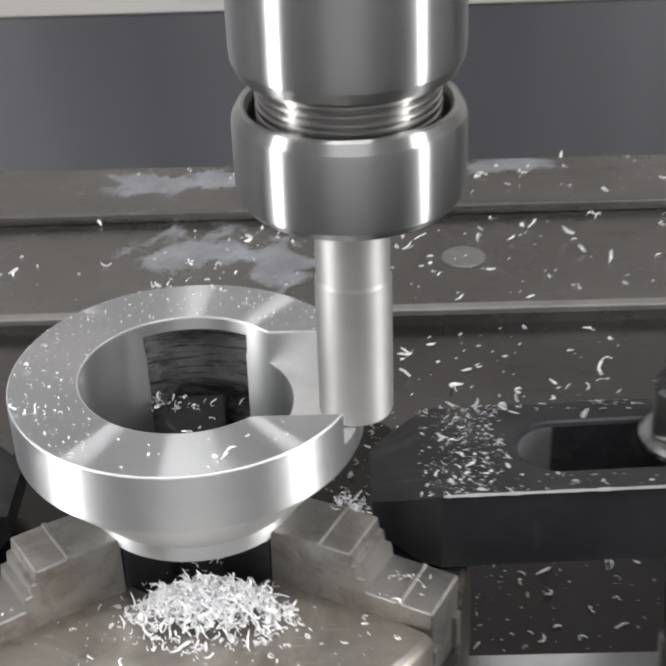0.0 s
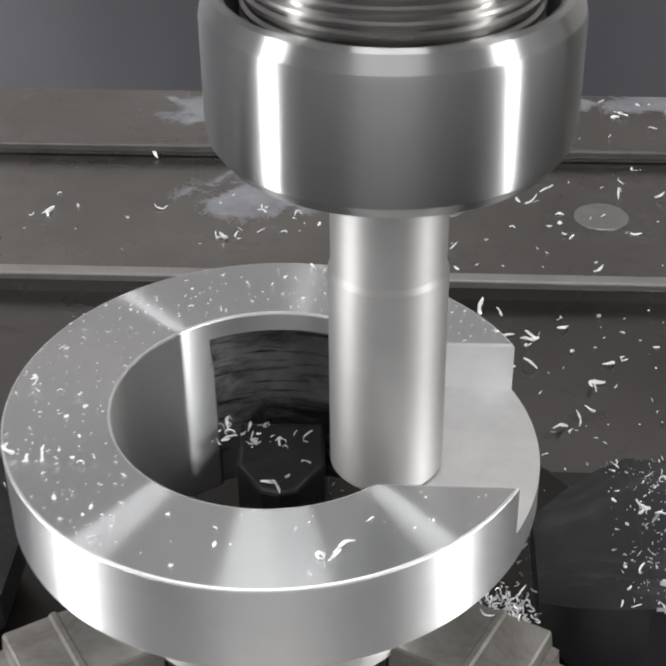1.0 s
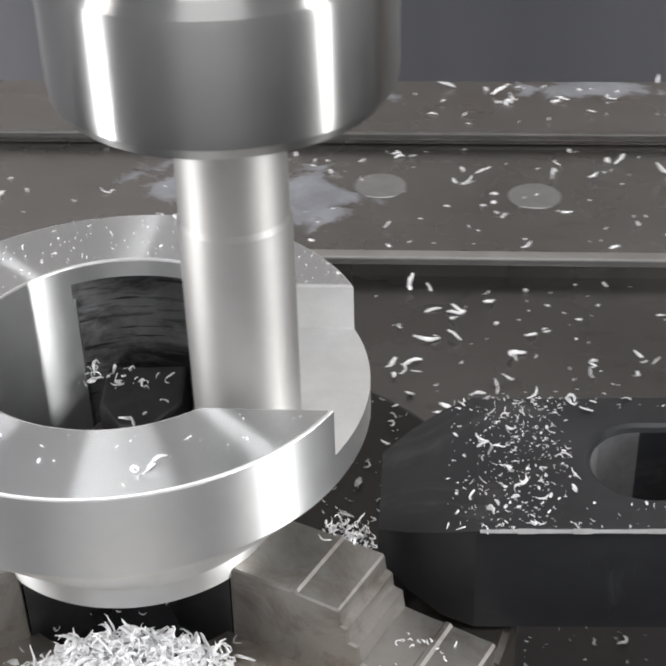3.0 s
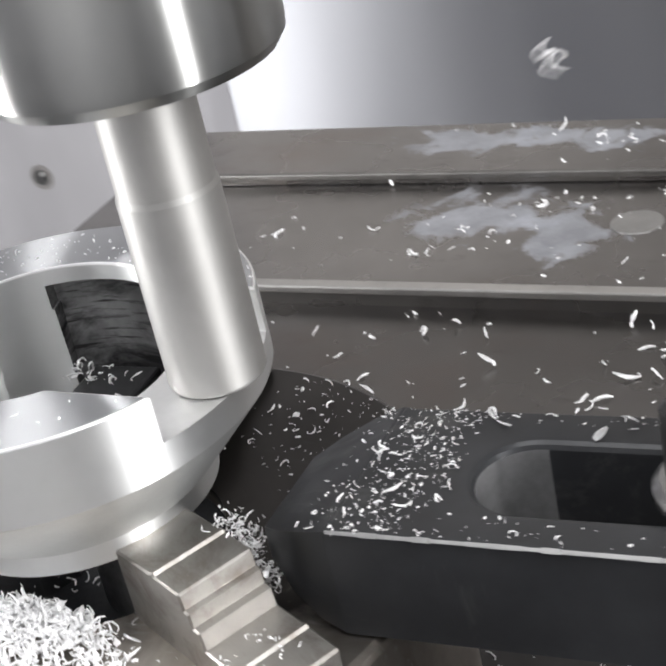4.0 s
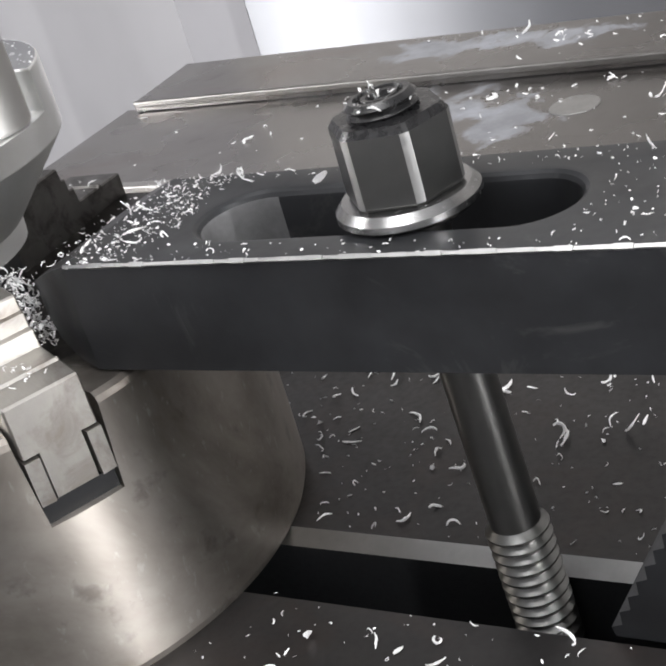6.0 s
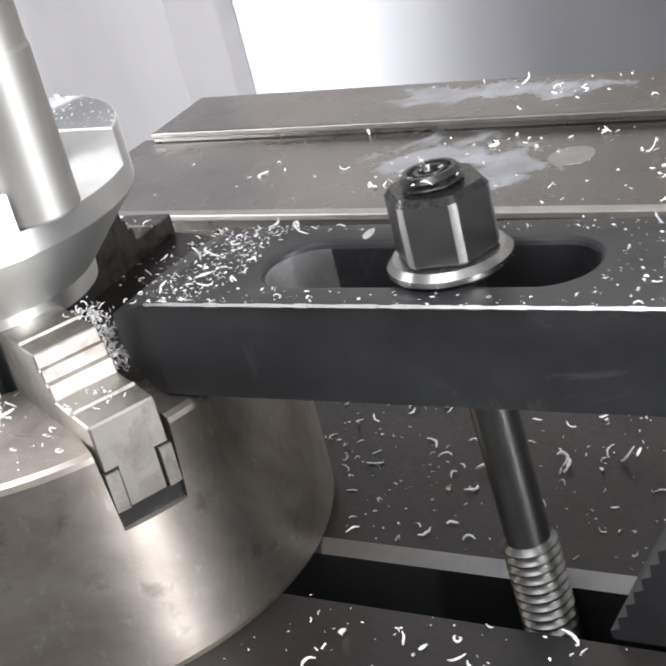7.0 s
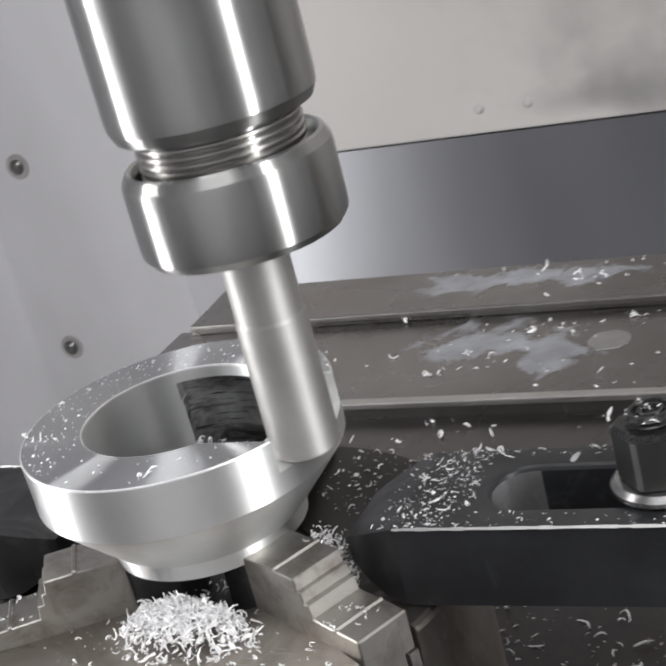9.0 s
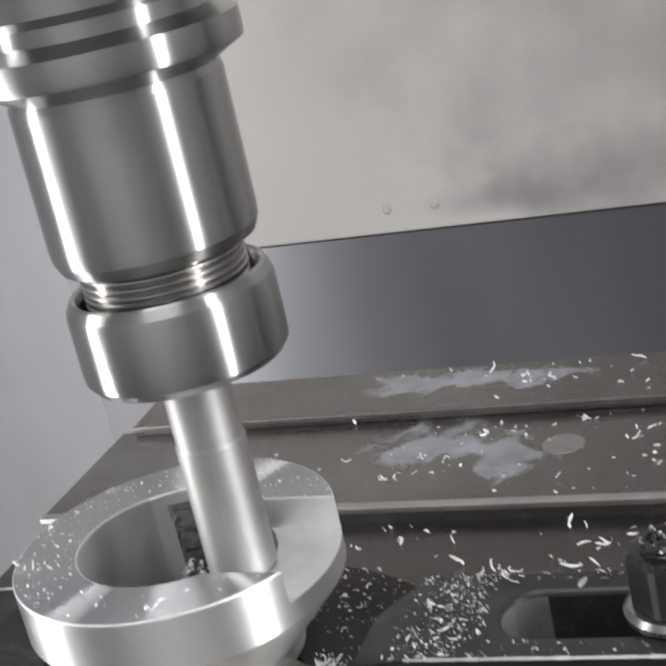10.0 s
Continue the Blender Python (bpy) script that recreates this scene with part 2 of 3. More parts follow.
def painted_sheet():
    """Light grey enamel, clouded with dried coolant and oil smears, its dimming to the right painted in."""
    n = Nodes("light_grey_enamel")
    tone = n.ramp(n.noise(5, 2, 0.45), [(0.30, (0.32, 0.306, 0.294)), (0.70, (0.415, 0.399, 0.384))])
    # First entry: light falling off to the right, painted as a broad darkening.
    for x, z, rx, rz, soft in ((0.19, 0.05, 0.25, 0.21, 0.9), (0.035, -0.05, 0.07, 0.025, 0.8), (-0.02, -0.060, 0.05, 0.010, 0.8)):
        shift = n.add("Mapping")
        shift.vector_type = "TEXTURE"
        shift.inputs["Location"].default_value = (x, 0.4365, z)
        shift.inputs["Scale"].default_value = (rx, 1.0, rz)
        n.link(n.coord.outputs["Object"], shift.inputs["Vector"])
        far = n.tree.nodes.new("ShaderNodeVectorMath")
        far.operation = "LENGTH"
        n.link(shift.outputs[0], far.inputs[0])
        cloud = n.tree.nodes.new("ShaderNodeMath")
        cloud.operation = "ADD"
        n.link(far.outputs["Value"], cloud.inputs[0])
        n.link(n.span(n.noise(24, 3, 0.5), -0.35, 0.35), cloud.inputs[1])
        tone = n.mix(n.span(cloud.outputs[0], 0.6, 0, 1 - soft, 1.15), tone, (0.145, 0.141, 0.136))
    n.link(tone, n.bsdf.inputs["Base Color"])
    n.link(n.span(n.noise(9, 4, 0.6), 0.36, 0.50), n.bsdf.inputs["Roughness"])
    n.bump(n.noise(300, 3, 0.6), 0.03, 0.0003)
    return n.mat


def column_sheet():
    """Sheet steel brushed level, so that a lamp's glare draws out upright."""
    n = Nodes("brushed_column_sheet")
    n.bsdf.inputs["Metallic"].default_value = 1.0
    tone = n.ramp(n.noise(8, 2, 0.5, (1, 1, 0.12)), [(0.34, (0.14, 0.143, 0.153)), (0.66, (0.225, 0.228, 0.24))])
    n.link(tone, n.bsdf.inputs["Base Color"])
    n.link(n.span(n.noise(14, 4, 0.6, (1, 1, 0.2)), 0.35, 0.42), n.bsdf.inputs["Roughness"])
    n.bsdf.inputs["Anisotropic"].default_value = 0.6
    way = n.add("CombineXYZ", Z=1.0)
    n.link(way.outputs[0], n.bsdf.inputs["Tangent"])
    return n.mat


def sheet_steel(name, colour, rough, metallic, streak, relief=0.04, vary=0.05):
    n = Nodes(name)
    n.bsdf.inputs["Metallic"].default_value = metallic
    low, high = tuple(c * 0.86 for c in colour), tuple(min(1, c * 1.08) for c in colour)
    n.link(n.ramp(n.noise(5, 4, 0.6, (1, 1, 0.4)), [(0.3, low), (0.7, high)]), n.bsdf.inputs["Base Color"])
    fine = n.noise(130, 4, 0.6, streak)
    n.link(n.span(fine, rough - vary, rough + vary), n.bsdf.inputs["Roughness"])
    if relief:
        n.bump(fine, relief, 0.0004)
    return n.mat


# The last number scales the plate's base tones; the front plate is darkest.
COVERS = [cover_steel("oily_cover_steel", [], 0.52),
          cover_steel("oily_cover_steel_splashed", [(-0.024, 0.238, 0.026, 0.022), (0.006, 0.228, 0.019, 0.019)], 0.88),
          cover_steel("oily_cover_steel_splashed_rear", [(-0.044, 0.290, 0.026, 0.011), (0.000, 0.291, 0.030, 0.012), (0.096, 0.297, 0.026, 0.008)], 0.9)]
STAINLESS = column_sheet()
PAINT = painted_sheet()
WALL_PAINT = sheet_steel("cool_grey_enamel", (0.62, 0.614, 0.63), 0.5, 0.0, (1, 1, 1))
FILL_PAINT = sheet_steel("pale_grey_enamel", (0.74, 0.74, 0.75), 0.5, 0.0, (1, 1, 1))
DARK_TRIM = sheet_steel("shaded_grey_sheet", (0.30, 0.295, 0.31), 0.5, 0.0, (1, 1, 1))


# ---- mesh helpers ----
def finish(bm, name, sharp=18.0):
    bmesh.ops.recalc_face_normals(bm, faces=bm.faces)
    for face in bm.faces:
        face.smooth = True
    for edge in bm.edges:
        if len(edge.link_faces) != 2 or edge.calc_face_angle(0.0) > radians(sharp):
            edge.smooth = False
    mesh = bpy.data.meshes.new(name)
    bm.to_mesh(mesh)
    bm.free()
    return mesh


def part(name, bm, material, parent=None, label="", sharp=18.0):
    ob = new(name, finish(bm, name, sharp))
    for m in material if isinstance(material, (list, tuple)) else (material,):
        ob.data.materials.append(m)
    if parent:
        ob.parent = parent
    return tagged(ob, label)


def thing(name, label, category, kind="", group="", place=(0, 0, 0)):
    ob = new(name)
    ob.empty_display_size = 0.01
    ob.matrix_basis = pose(*place)
    return tagged(ob, label, category, group, kind)


def box(bm, x0, x1, y0, y1, z0, z1, bevel=0.0, turn=None):
    made = bmesh.ops.create_cube(bm, size=1.0)["verts"]
    bmesh.ops.transform(bm, matrix=Matrix.Translation(((x0 + x1) / 2, (y0 + y1) / 2, (z0 + z1) / 2)) @ Matrix.Diagonal((x1 - x0, y1 - y0, z1 - z0, 1)), verts=made)
    if bevel:
        edges = list({e for v in made for e in v.link_edges})
        made = list({v for f in bmesh.ops.bevel(bm, geom=edges, offset=bevel, segments=2, affect="EDGES", profile=0.5)["faces"] for v in f.verts} | {v for v in made if v.is_valid})
    if turn:
        bmesh.ops.transform(bm, matrix=turn, verts=made)
    return made


def lathe(bm, profile, steps=128, closed=True):
    rings = []
    for r, z in profile:
        if r < 1e-6:
            rings.append([bm.verts.new((0, 0, z))])
        else:
            rings.append([bm.verts.new((r * math.cos(2 * math.pi * k / steps), r * math.sin(2 * math.pi * k / steps), z)) for k in range(steps)])
    pairs = list(zip(rings, rings[1:])) + ([(rings[-1], rings[0])] if closed else [])
    for a, b in pairs:
        for k in range(steps):
            j = (k + 1) % steps
            vs = [a[k % len(a)], a[j % len(a)], b[j % len(b)], b[k % len(b)]]
            vs = [v for i, v in enumerate(vs) if v not in vs[:i]]
            if len(vs) > 2:
                bm.faces.new(vs)


def prism(bm, outline, z0, z1, holes=(), bevel=0.0, hole_bevel=0.0):
    edges = []
    for loop in (outline, *holes):
        vs = [bm.verts.new((x, y, z1)) for x, y in loop]
        edges += [bm.edges.new((a, b)) for a, b in zip(vs, vs[1:] + vs[:1])]
    rim, inner = (edges[:len(outline)], edges[len(outline):]) if hole_bevel else (list(edges), [])
    fill = [g for g in bmesh.ops.triangle_fill(bm, edges=edges, use_beauty=True, use_dissolve=False)["geom"] if isinstance(g, bmesh.types.BMFace)]
    out = bmesh.ops.extrude_face_region(bm, geom=fill)["geom"]
    bmesh.ops.translate(bm, vec=(0, 0, z0 - z1), verts=[g for g in out if isinstance(g, bmesh.types.BMVert)])
    if bevel:
        bmesh.ops.recalc_face_normals(bm, faces=bm.faces)
        bmesh.ops.bevel(bm, geom=[e for e in rim if e.is_valid], offset=bevel, segments=2, affect="EDGES", profile=0.5)
    if hole_bevel:
        bmesh.ops.bevel(bm, geom=[e for e in inner if e.is_valid], offset=hole_bevel, segments=4, affect="EDGES", profile=0.5)


def profile_extrude(bm, outline, y0, y1):
    """Outline in x, z, drawn out along y."""
    front = [bm.verts.new((x, y0, z)) for x, z in outline]
    back = [bm.verts.new((x, y1, z)) for x, z in outline]
    bm.faces.new(front)
    bm.faces.new(back[::-1])
    for k in range(len(outline)):
        j = (k + 1) % len(outline)
        bm.faces.new((front[k], front[j], back[j], back[k]))


def arc(cx, cy, r, a0, a1, n):
    return [(cx + r * math.cos(radians(a0 + (a1 - a0) * k / n)), cy + r * math.sin(radians(a0 + (a1 - a0) * k / n))) for k in range(n + 1)]


ON_TABLE = []


def rides(ob):
    ON_TABLE.append(ob)
    return ob


# ---- cabinet ----
def slab(name, x0, x1, y0, y1, z0, z1, material, label, category, bevel=0.0):
    bm = bmesh.new()
    box(bm, x0, x1, y0, y1, z0, z1, bevel)
    return tagged(part(name, bm, material), label, category, kind="structure")


slab("wall_back", -0.92, -0.20, 0.692, 0.70, -0.6, 0.9, WALL_PAINT, "cool grey painted sheet-metal cabinet wall", "wall")
slab("wall_left", -0.93, -0.922, -0.8, 0.70, -0.6, 0.9, WALL_PAINT, "cool grey painted cabinet side wall", "wall")
# Unseen right, front and roof sheets, kept pale to reflect light onto the metal.
slab("wall_right", 0.92, 0.93, -0.8, 0.47, -0.6, 0.9, FILL_PAINT, "cool grey painted cabinet side wall", "wall")
slab("wall_front", -0.93, 0.93, -0.81, -0.802, -0.6, 0.9, FILL_PAINT, "pale grey sheet closing the unseen front, a reflector for the metal", "wall")
slab("ceiling", -0.93, 0.93, -0.81, 0.70, 0.902, 0.91, FILL_PAINT, "grey painted cabinet roof sheet", "ceiling")
slab("floor", -0.93, 0.93, -0.81, 0.70, -0.61, -0.602, WALL_PAINT, "grey painted chip tray under the table", "floor")
# Added strip: the shaded band beside the column put into a darker grey.
slab("trim", -0.300, -0.236, 0.458, 0.690, -0.6, 0.9, DARK_TRIM, "added darker grey sheet, shade beside the column put into its colour", "trim")
slab("column_panel", -0.2405, 0.92, 0.439, 0.47, -0.6, -0.0732, STAINLESS, "brushed steel column panel with a soft lamp glare", "panel", 0.0008)
slab("column_cover", -0.2535, 0.92, 0.4365, 0.47, -0.0722, 0.9, PAINT, "light grey painted sheet cover over the column", "panel", 0.0012)


def rivet(x, y, z, material):
    bm = bmesh.new()
    lathe(bm, [(0, 0.0012), (0.0014, 0.001), (0.0024, 0.0004), (0.0028, 0), (0, 0)], 20, False)
    ob = part("rivet", bm, material)
    ob.matrix_basis = pose(x, y, z, 90)
    return tagged(ob, "small domed rivet in the painted sheet", "rivet", "rivets")


for x in (-0.2293, -0.2029, -0.0860, -0.0602, 0.140, 0.1655):
    rivet(x, 0.4365, -0.0592, PAINT)


def wall_screw(x, z):
    base = thing("screw", "dark round-headed screw in the grey cabinet wall", "screw", group="wall screws", place=(x, 0.692, z))
    bm = bmesh.new()
    lathe(bm, [(0, 0.005), (0.004, 0.0046), (0.0065, 0.002), (0.007, 0), (0, 0)], 24, False)
    head = part("head", bm, NUT_STEEL, base)
    head.matrix_basis = pose(0, 0, 0, 90)
    bm = bmesh.new()
    lathe(bm, [(0, 0.001), (0.0105, 0.001), (0.011, 0.0), (0, 0)], 24, False)
    washer = part("washer", bm, PAINT, base)
    washer.matrix_basis = pose(0, 0, 0, 90)


wall_screw(-0.5914, -0.2894)
wall_screw(-0.5850, -0.124)


# ---- spindle, tool holder and cutter ----
def tool_holder():
    top = thing("tool_holder", "polished steel collet holder hanging from the spindle", "tool holder", place=(*SPINDLE, 0.0))
    bm = bmesh.new()
    lathe(bm, [(0.0160, 0.0560), (0.0160, 0.0640), (0.0193, 0.0640), (0.0203, 0.0662), (0.0205, 0.0685), (0.0205, 0.0955), (0.0200, 0.0970), (0.0225, 0.0985), (0.0254, 0.1000),
               (0.0257, 0.1010), (0.0257, 0.1055), (0.0215, 0.1075), (0.0215, 0.1105), (0.0257, 0.1125), (0.0257, 0.1180), (0.016, 0.1185)], 160)
    part("body", bm, HOLDER_STEEL, top)
    bm = bmesh.new()
    prof = [(0.0120, 0.0445)]
    z = 0.0445
    while z < 0.0630:
        prof += [(0.0160, z), (0.0164, z + 0.0005), (0.0164, z + 0.0009), (0.0159, z + 0.0013)]
        z += 0.00155
    prof += [(0.0160, 0.0642), (0.0120, 0.0642)]
    lathe(bm, prof, 120)
    part("thread", bm, THREAD_STEEL, top, "fine threaded steel neck")
    bm = bmesh.new()
    lathe(bm, [(0.0075, 0.0394), (0.0178, 0.0392), (0.0194, 0.0396), (0.0206, 0.0412), (0.0208, 0.0430), (0.0208, 0.0545), (0.0206, 0.0556), (0.0196, 0.0574), (0.0190, 0.0578),
               (0.0184, 0.0574), (0.0179, 0.0560), (0.0179, 0.0470), (0.0075, 0.0470)], 160)
    part("collet_nut", bm, HOLDER_STEEL, top, "smooth round steel collet nut")
    bm = bmesh.new()
    lathe(bm, [(0.0066, 0.0400), (0.0066, 0.0388), (0.0082, 0.0386), (0.0088, 0.0390), (0.0088, 0.0400)], 80)
    part("collet", bm, THREAD_STEEL, top)
    bm = bmesh.new()
    lathe(bm, [(0, 0.118), (0.030, 0.118), (0.032, 0.120), (0.032, 0.16), (0.045, 0.165), (0.045, 0.40), (0, 0.40)], 96, False)
    part("spindle_nose", bm, HOLDER_STEEL, top)
    return top


def end_mill():
    top = thing("end_mill", "bright steel end mill spinning in the collet", "milling cutter", place=(*SPINDLE, 0.0))
    bm = bmesh.new()
    lathe(bm, [(0, 0.046), (0.0070, 0.046), (0.0070, 0.0224), (0, 0.0224)], 96, False)
    part("shank", bm, CUTTER_STEEL, top)
    bm = bmesh.new()
    lathe(bm, [(0, 0.0230), (0.0070, 0.0230), (0.0073, 0.0222), (0.0073, -0.0068), (0.0070, -0.0073), (0, -0.0073)], 96, False)
    part("cutting_length", bm, CUTTER_STEEL, top, "cutting length blurred by its spin")
    return top


tool_holder()
end_mill()


# ---- workpiece ----
R_OUT, R_IN, FLOOR = 0.035, 0.0211, -0.0075
Y_FRONT, Y_BACK = -0.0160, 0.0141
WINDOW = (59.0, 121.0)


def workpiece():
    top = rides(thing("workpiece", "bright turned aluminium ring with a half-milled slot, held in the chuck", "workpiece"))
    a0 = math.degrees(math.asin(Y_BACK / R_OUT))
    a1 = 360 + math.degrees(math.asin(Y_FRONT / R_OUT))
    b0 = math.degrees(math.asin(Y_BACK / R_IN))
    b1 = 360 + math.degrees(math.asin(Y_FRONT / R_IN))
    outer = arc(0, 0, R_OUT, a0, a1, 150)
    bm = bmesh.new()
    prism(bm, outer + arc(0, 0, R_IN, b1, b0, 130), -0.0030, 0.0, bevel=0.00035)
    deep = arc(0, 0, R_IN, b1, WINDOW[1], 100) + arc(0, 0, 0.0242, WINDOW[1] - 2, WINDOW[0] + 2, 30) + arc(0, 0, R_IN, WINDOW[0], b0, 6)
    prism(bm, outer + deep, FLOOR, -0.0030)
    bmesh.ops.remove_doubles(bm, verts=bm.verts, dist=1e-6)
    crown = part("crown", bm, [ALU_FACE, ALU_TURNED, BORE_DARK, ALU_MILLED], top, "open crown of the ring beside the slot")
    for f in crown.data.polygons:
        c, nrm = f.center, f.normal
        r = math.hypot(c.x, c.y)
        if abs(nrm.z) < 0.3:
            f.material_index = 1
            if r < 0.0245 and abs(c.x) < 0.0125 and c.y > 0.0 and c.z < -0.0029 and r > 0.0212:
                f.material_index = 2
            if abs(nrm.y) > 0.99 and c.x > 0.012:
                f.material_index = 3
        elif 0.3 < nrm.z < 0.95:
            f.material_index = 3
    # web under the slot, cone and foot
    bm = bmesh.new()
    steps = 180
    profile = [(R_IN, FLOOR), (R_OUT, FLOOR), (R_OUT, -0.0123), (0.0348, -0.0127), (0.0232, -0.0257), (0.0225, -0.0263), (0.0222, -0.0300), (R_IN, -0.0300)]
    rings = []
    for k, (r, z) in enumerate(profile):
        ring = []
        for j in range(steps):
            a = 360 * j / steps
            rr = 0.0219 + 0.0023 * min(1, max(0, (z + 0.0262) / 0.006)) if r == R_IN and WINDOW[0] + 1.9 < a < WINDOW[1] - 1.9 else r
            ring.append(bm.verts.new((rr * math.cos(radians(a)), rr * math.sin(radians(a)), z)))
        rings.append(ring)
    for a, b in zip(rings, rings[1:] + rings[:1]):
        for j in range(steps):
            i = (j + 1) % steps
            bm.faces.new((a[j], a[i], b[i], b[j]))
    web = part("web", bm, [ALU_TURNED, ALU_MILLED, BORE_DARK, ALU_CONE], top, "milled slot floor over a tapered foot")
    for f in web.data.polygons:
        c = f.center
        if f.normal.z > 0.9 and c.z > -0.009:
            f.material_index = 1
        elif f.normal.z < -0.3:
            f.material_index = 3
        elif math.hypot(c.x, c.y) < 0.0245 and WINDOW[0] + 1 < math.degrees(math.atan2(c.y, c.x)) < WINDOW[1] - 1 and abs(f.normal.z) < 0.5:
            f.material_index = 2
    return top


workpiece()


# ---- chuck ----
CHUCK_TOP, CHUCK_R, TABLE_Z = -0.0415, 0.0572, -0.0900
JAW_ANGLES = (-27.0, 93.0, 213.0)


def chuck():
    top = rides(thing("chuck", "worn steel three-jaw chuck standing on the machine table", "chuck"))
    bm = bmesh.new()
    steps = 360
    half = 6.6
    shape = [(0.0205, CHUCK_TOP), (0.0558, CHUCK_TOP), (0.0568, CHUCK_TOP - 0.0006), (CHUCK_R, CHUCK_TOP - 0.0016), (CHUCK_R, -0.0580), (CHUCK_R, -0.0885), (0.0566, TABLE_Z), (0.0205, TABLE_Z)]
    rings = []
    for k, (r, z) in enumerate(shape):
        ring = []
        for j in range(steps):
            a = j + 0.5
            slot = any(abs((a - q + 180) % 360 - 180) < half for q in JAW_ANGLES)
            rr, zz = (r, z) if not slot else ((min(r, CHUCK_R), min(z, -0.0580)))
            ring.append(bm.verts.new((rr * math.cos(radians(a)), rr * math.sin(radians(a)), zz)))
        rings.append(ring)
    for a, b in zip(rings, rings[1:] + rings[:1]):
        for j in range(steps):
            i = (j + 1) % steps
            if len({(round(v.co.x, 6), round(v.co.y, 6), round(v.co.z, 6)) for v in (a[j], a[i], b[i], b[j])}) > 2:
                bm.faces.new((a[j], a[i], b[i], b[j]))
    bmesh.ops.remove_doubles(bm, verts=bm.verts, dist=1e-6)
    part("body", bm, CHUCK_STEEL, top, "round chuck body with scuffed brownish steel")
    for q in JAW_ANGLES:
        for side in (-1, 1):
            bm = bmesh.new()
            rim = arc(0, 0, CHUCK_R - 0.00002, side * 4.1, side * 6.62, 5)
            prism(bm, rim + [(0.021, side * 0.0066), (0.021, side * 0.00415)], -0.0542, -0.0464)
            bmesh.ops.transform(bm, matrix=Matrix.Rotation(radians(q), 4, "Z"), verts=bm.verts)
            part("guide_lip", bm, JAW_STEEL, top)
        bm = bmesh.new()
        box(bm, 0.021, 0.0556, -0.0063, 0.0063, -0.0584, -0.0546)
        base = part("slot_bottom", bm, SLOT_IRON, top)
        base.matrix_basis = pose(0, 0, 0, 0, 0, q)
    for q in JAW_ANGLES:
        bm = bmesh.new()
        outline = [(0.0562, -0.0460), (0.0562, -0.0374), (0.0558, -0.0370), (0.0496, -0.0368), (0.0492, -0.0363), (0.0486, -0.0363), (0.0482, -0.0368), (0.0420, -0.0366), (0.0416, -0.0336), (0.0402, -0.0334),
                   (0.0400, -0.0310), (0.0390, -0.0308), (0.0387, -0.0284), (0.0384, -0.0281), (0.0322, -0.0281), (0.0319, -0.0276), (0.0312, -0.0276), (0.0309, -0.0281),
                   (0.0208, -0.0284), (0.0206, -0.0460)]
        profile_extrude(bm, outline, -0.0065, 0.0065)
        bmesh.ops.recalc_face_normals(bm, faces=bm.faces)
        bmesh.ops.bevel(bm, geom=[e for e in bm.edges if abs(abs((e.verts[0].co.y + e.verts[1].co.y) / 2) - 0.0065) < 1e-6], offset=0.0003, segments=1, affect="EDGES")
        box(bm, 0.0210, 0.0561, -0.0036, 0.0036, -0.0544, -0.0458)
        # The rear jaw gets a darker copy of the steel, its shade in the colour.
        jaw = part("jaw", bm, SHADED_JAW if q == 93.0 else JAW_STEEL, top, "stepped rear jaw with its shade put into dark steel" if q == 93.0 else "stepped hardened jaw with chips on its treads")
        jaw.matrix_basis = pose(0, 0, 0, 0, 0, q)
        bm = bmesh.new()
        prism(bm, [(0.0205, -0.0063), (0.0205, 0.0063), (0.0105, 0.0063), (0.0048, 0.0026), (0.0040, 0.0), (0.0048, -0.0026), (0.0105, -0.0063)], -0.0460, -0.0192, bevel=0.0006)
        part("gripping_tip", bm, TIP_STEEL, jaw, "dark tip gripping inside the bore")
    # Added plug: the shade down the chuck's centre hole put into its colour.
    bm = bmesh.new()
    lathe(bm, [(0, -0.0445), (0.0204, -0.0445), (0.0204, -0.048), (0, -0.048)], 48, False)
    part("dark_plug", bm, SLOT_IRON, top)
    return top


chuck()


# ---- machine table and way covers ----
def machine_table():
    bm = bmesh.new()
    slot0, slot1 = -0.0056, 0.0086
    outline = [(-0.30, -0.14), (0.097, -0.14), (0.097, TABLE_Z), (0.0124, TABLE_Z), (0.0088, -0.0915), (slot1, -0.1060), (0.0155, -0.1060), (0.0155, -0.1160), (-0.0125, -0.1160), (-0.0125, -0.1060), (slot0, -0.1060), (slot0, -0.0906), (-0.0062, TABLE_Z), (-0.30, TABLE_Z)]
    left = [bm.verts.new((-0.175, y, z)) for y, z in outline]
    right = [bm.verts.new((0.45, y, z)) for y, z in outline]
    bm.faces.new(left)
    bm.faces.new(right[::-1])
    for k in range(len(outline)):
        j = (k + 1) % len(outline)
        face = bm.faces.new((left[k], left[j], right[j], right[k]))
        if k == 3:
            face.material_index = 1
        elif 4 <= k <= 11:
            face.material_index = 2
    ob = part("machine_table", bm, [CAST_IRON, EDGE_STEEL, SLOT_IRON], sharp=15)
    return rides(tagged(ob, "dark oily cast-iron machine table with a T-slot, strewn with chips", "machine table", kind="structure"))


machine_table()


def cover(x0, y0, y1, z, thick, chamfer, material):
    bm = bmesh.new()
    outline = [(x0, y0), (0.45, y0), (0.45, y1), (x0 - chamfer * 0.05, y1)]
    prism(bm, outline, z - thick, z, bevel=0.0007)
    ob = part("way_cover", bm, material)
    return rides(tagged(ob, "oily brown-grey steel way cover plate scattered with chips", "way cover", kind="structure", group="stepped way covers"))


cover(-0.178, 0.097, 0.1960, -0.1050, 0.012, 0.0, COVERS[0])
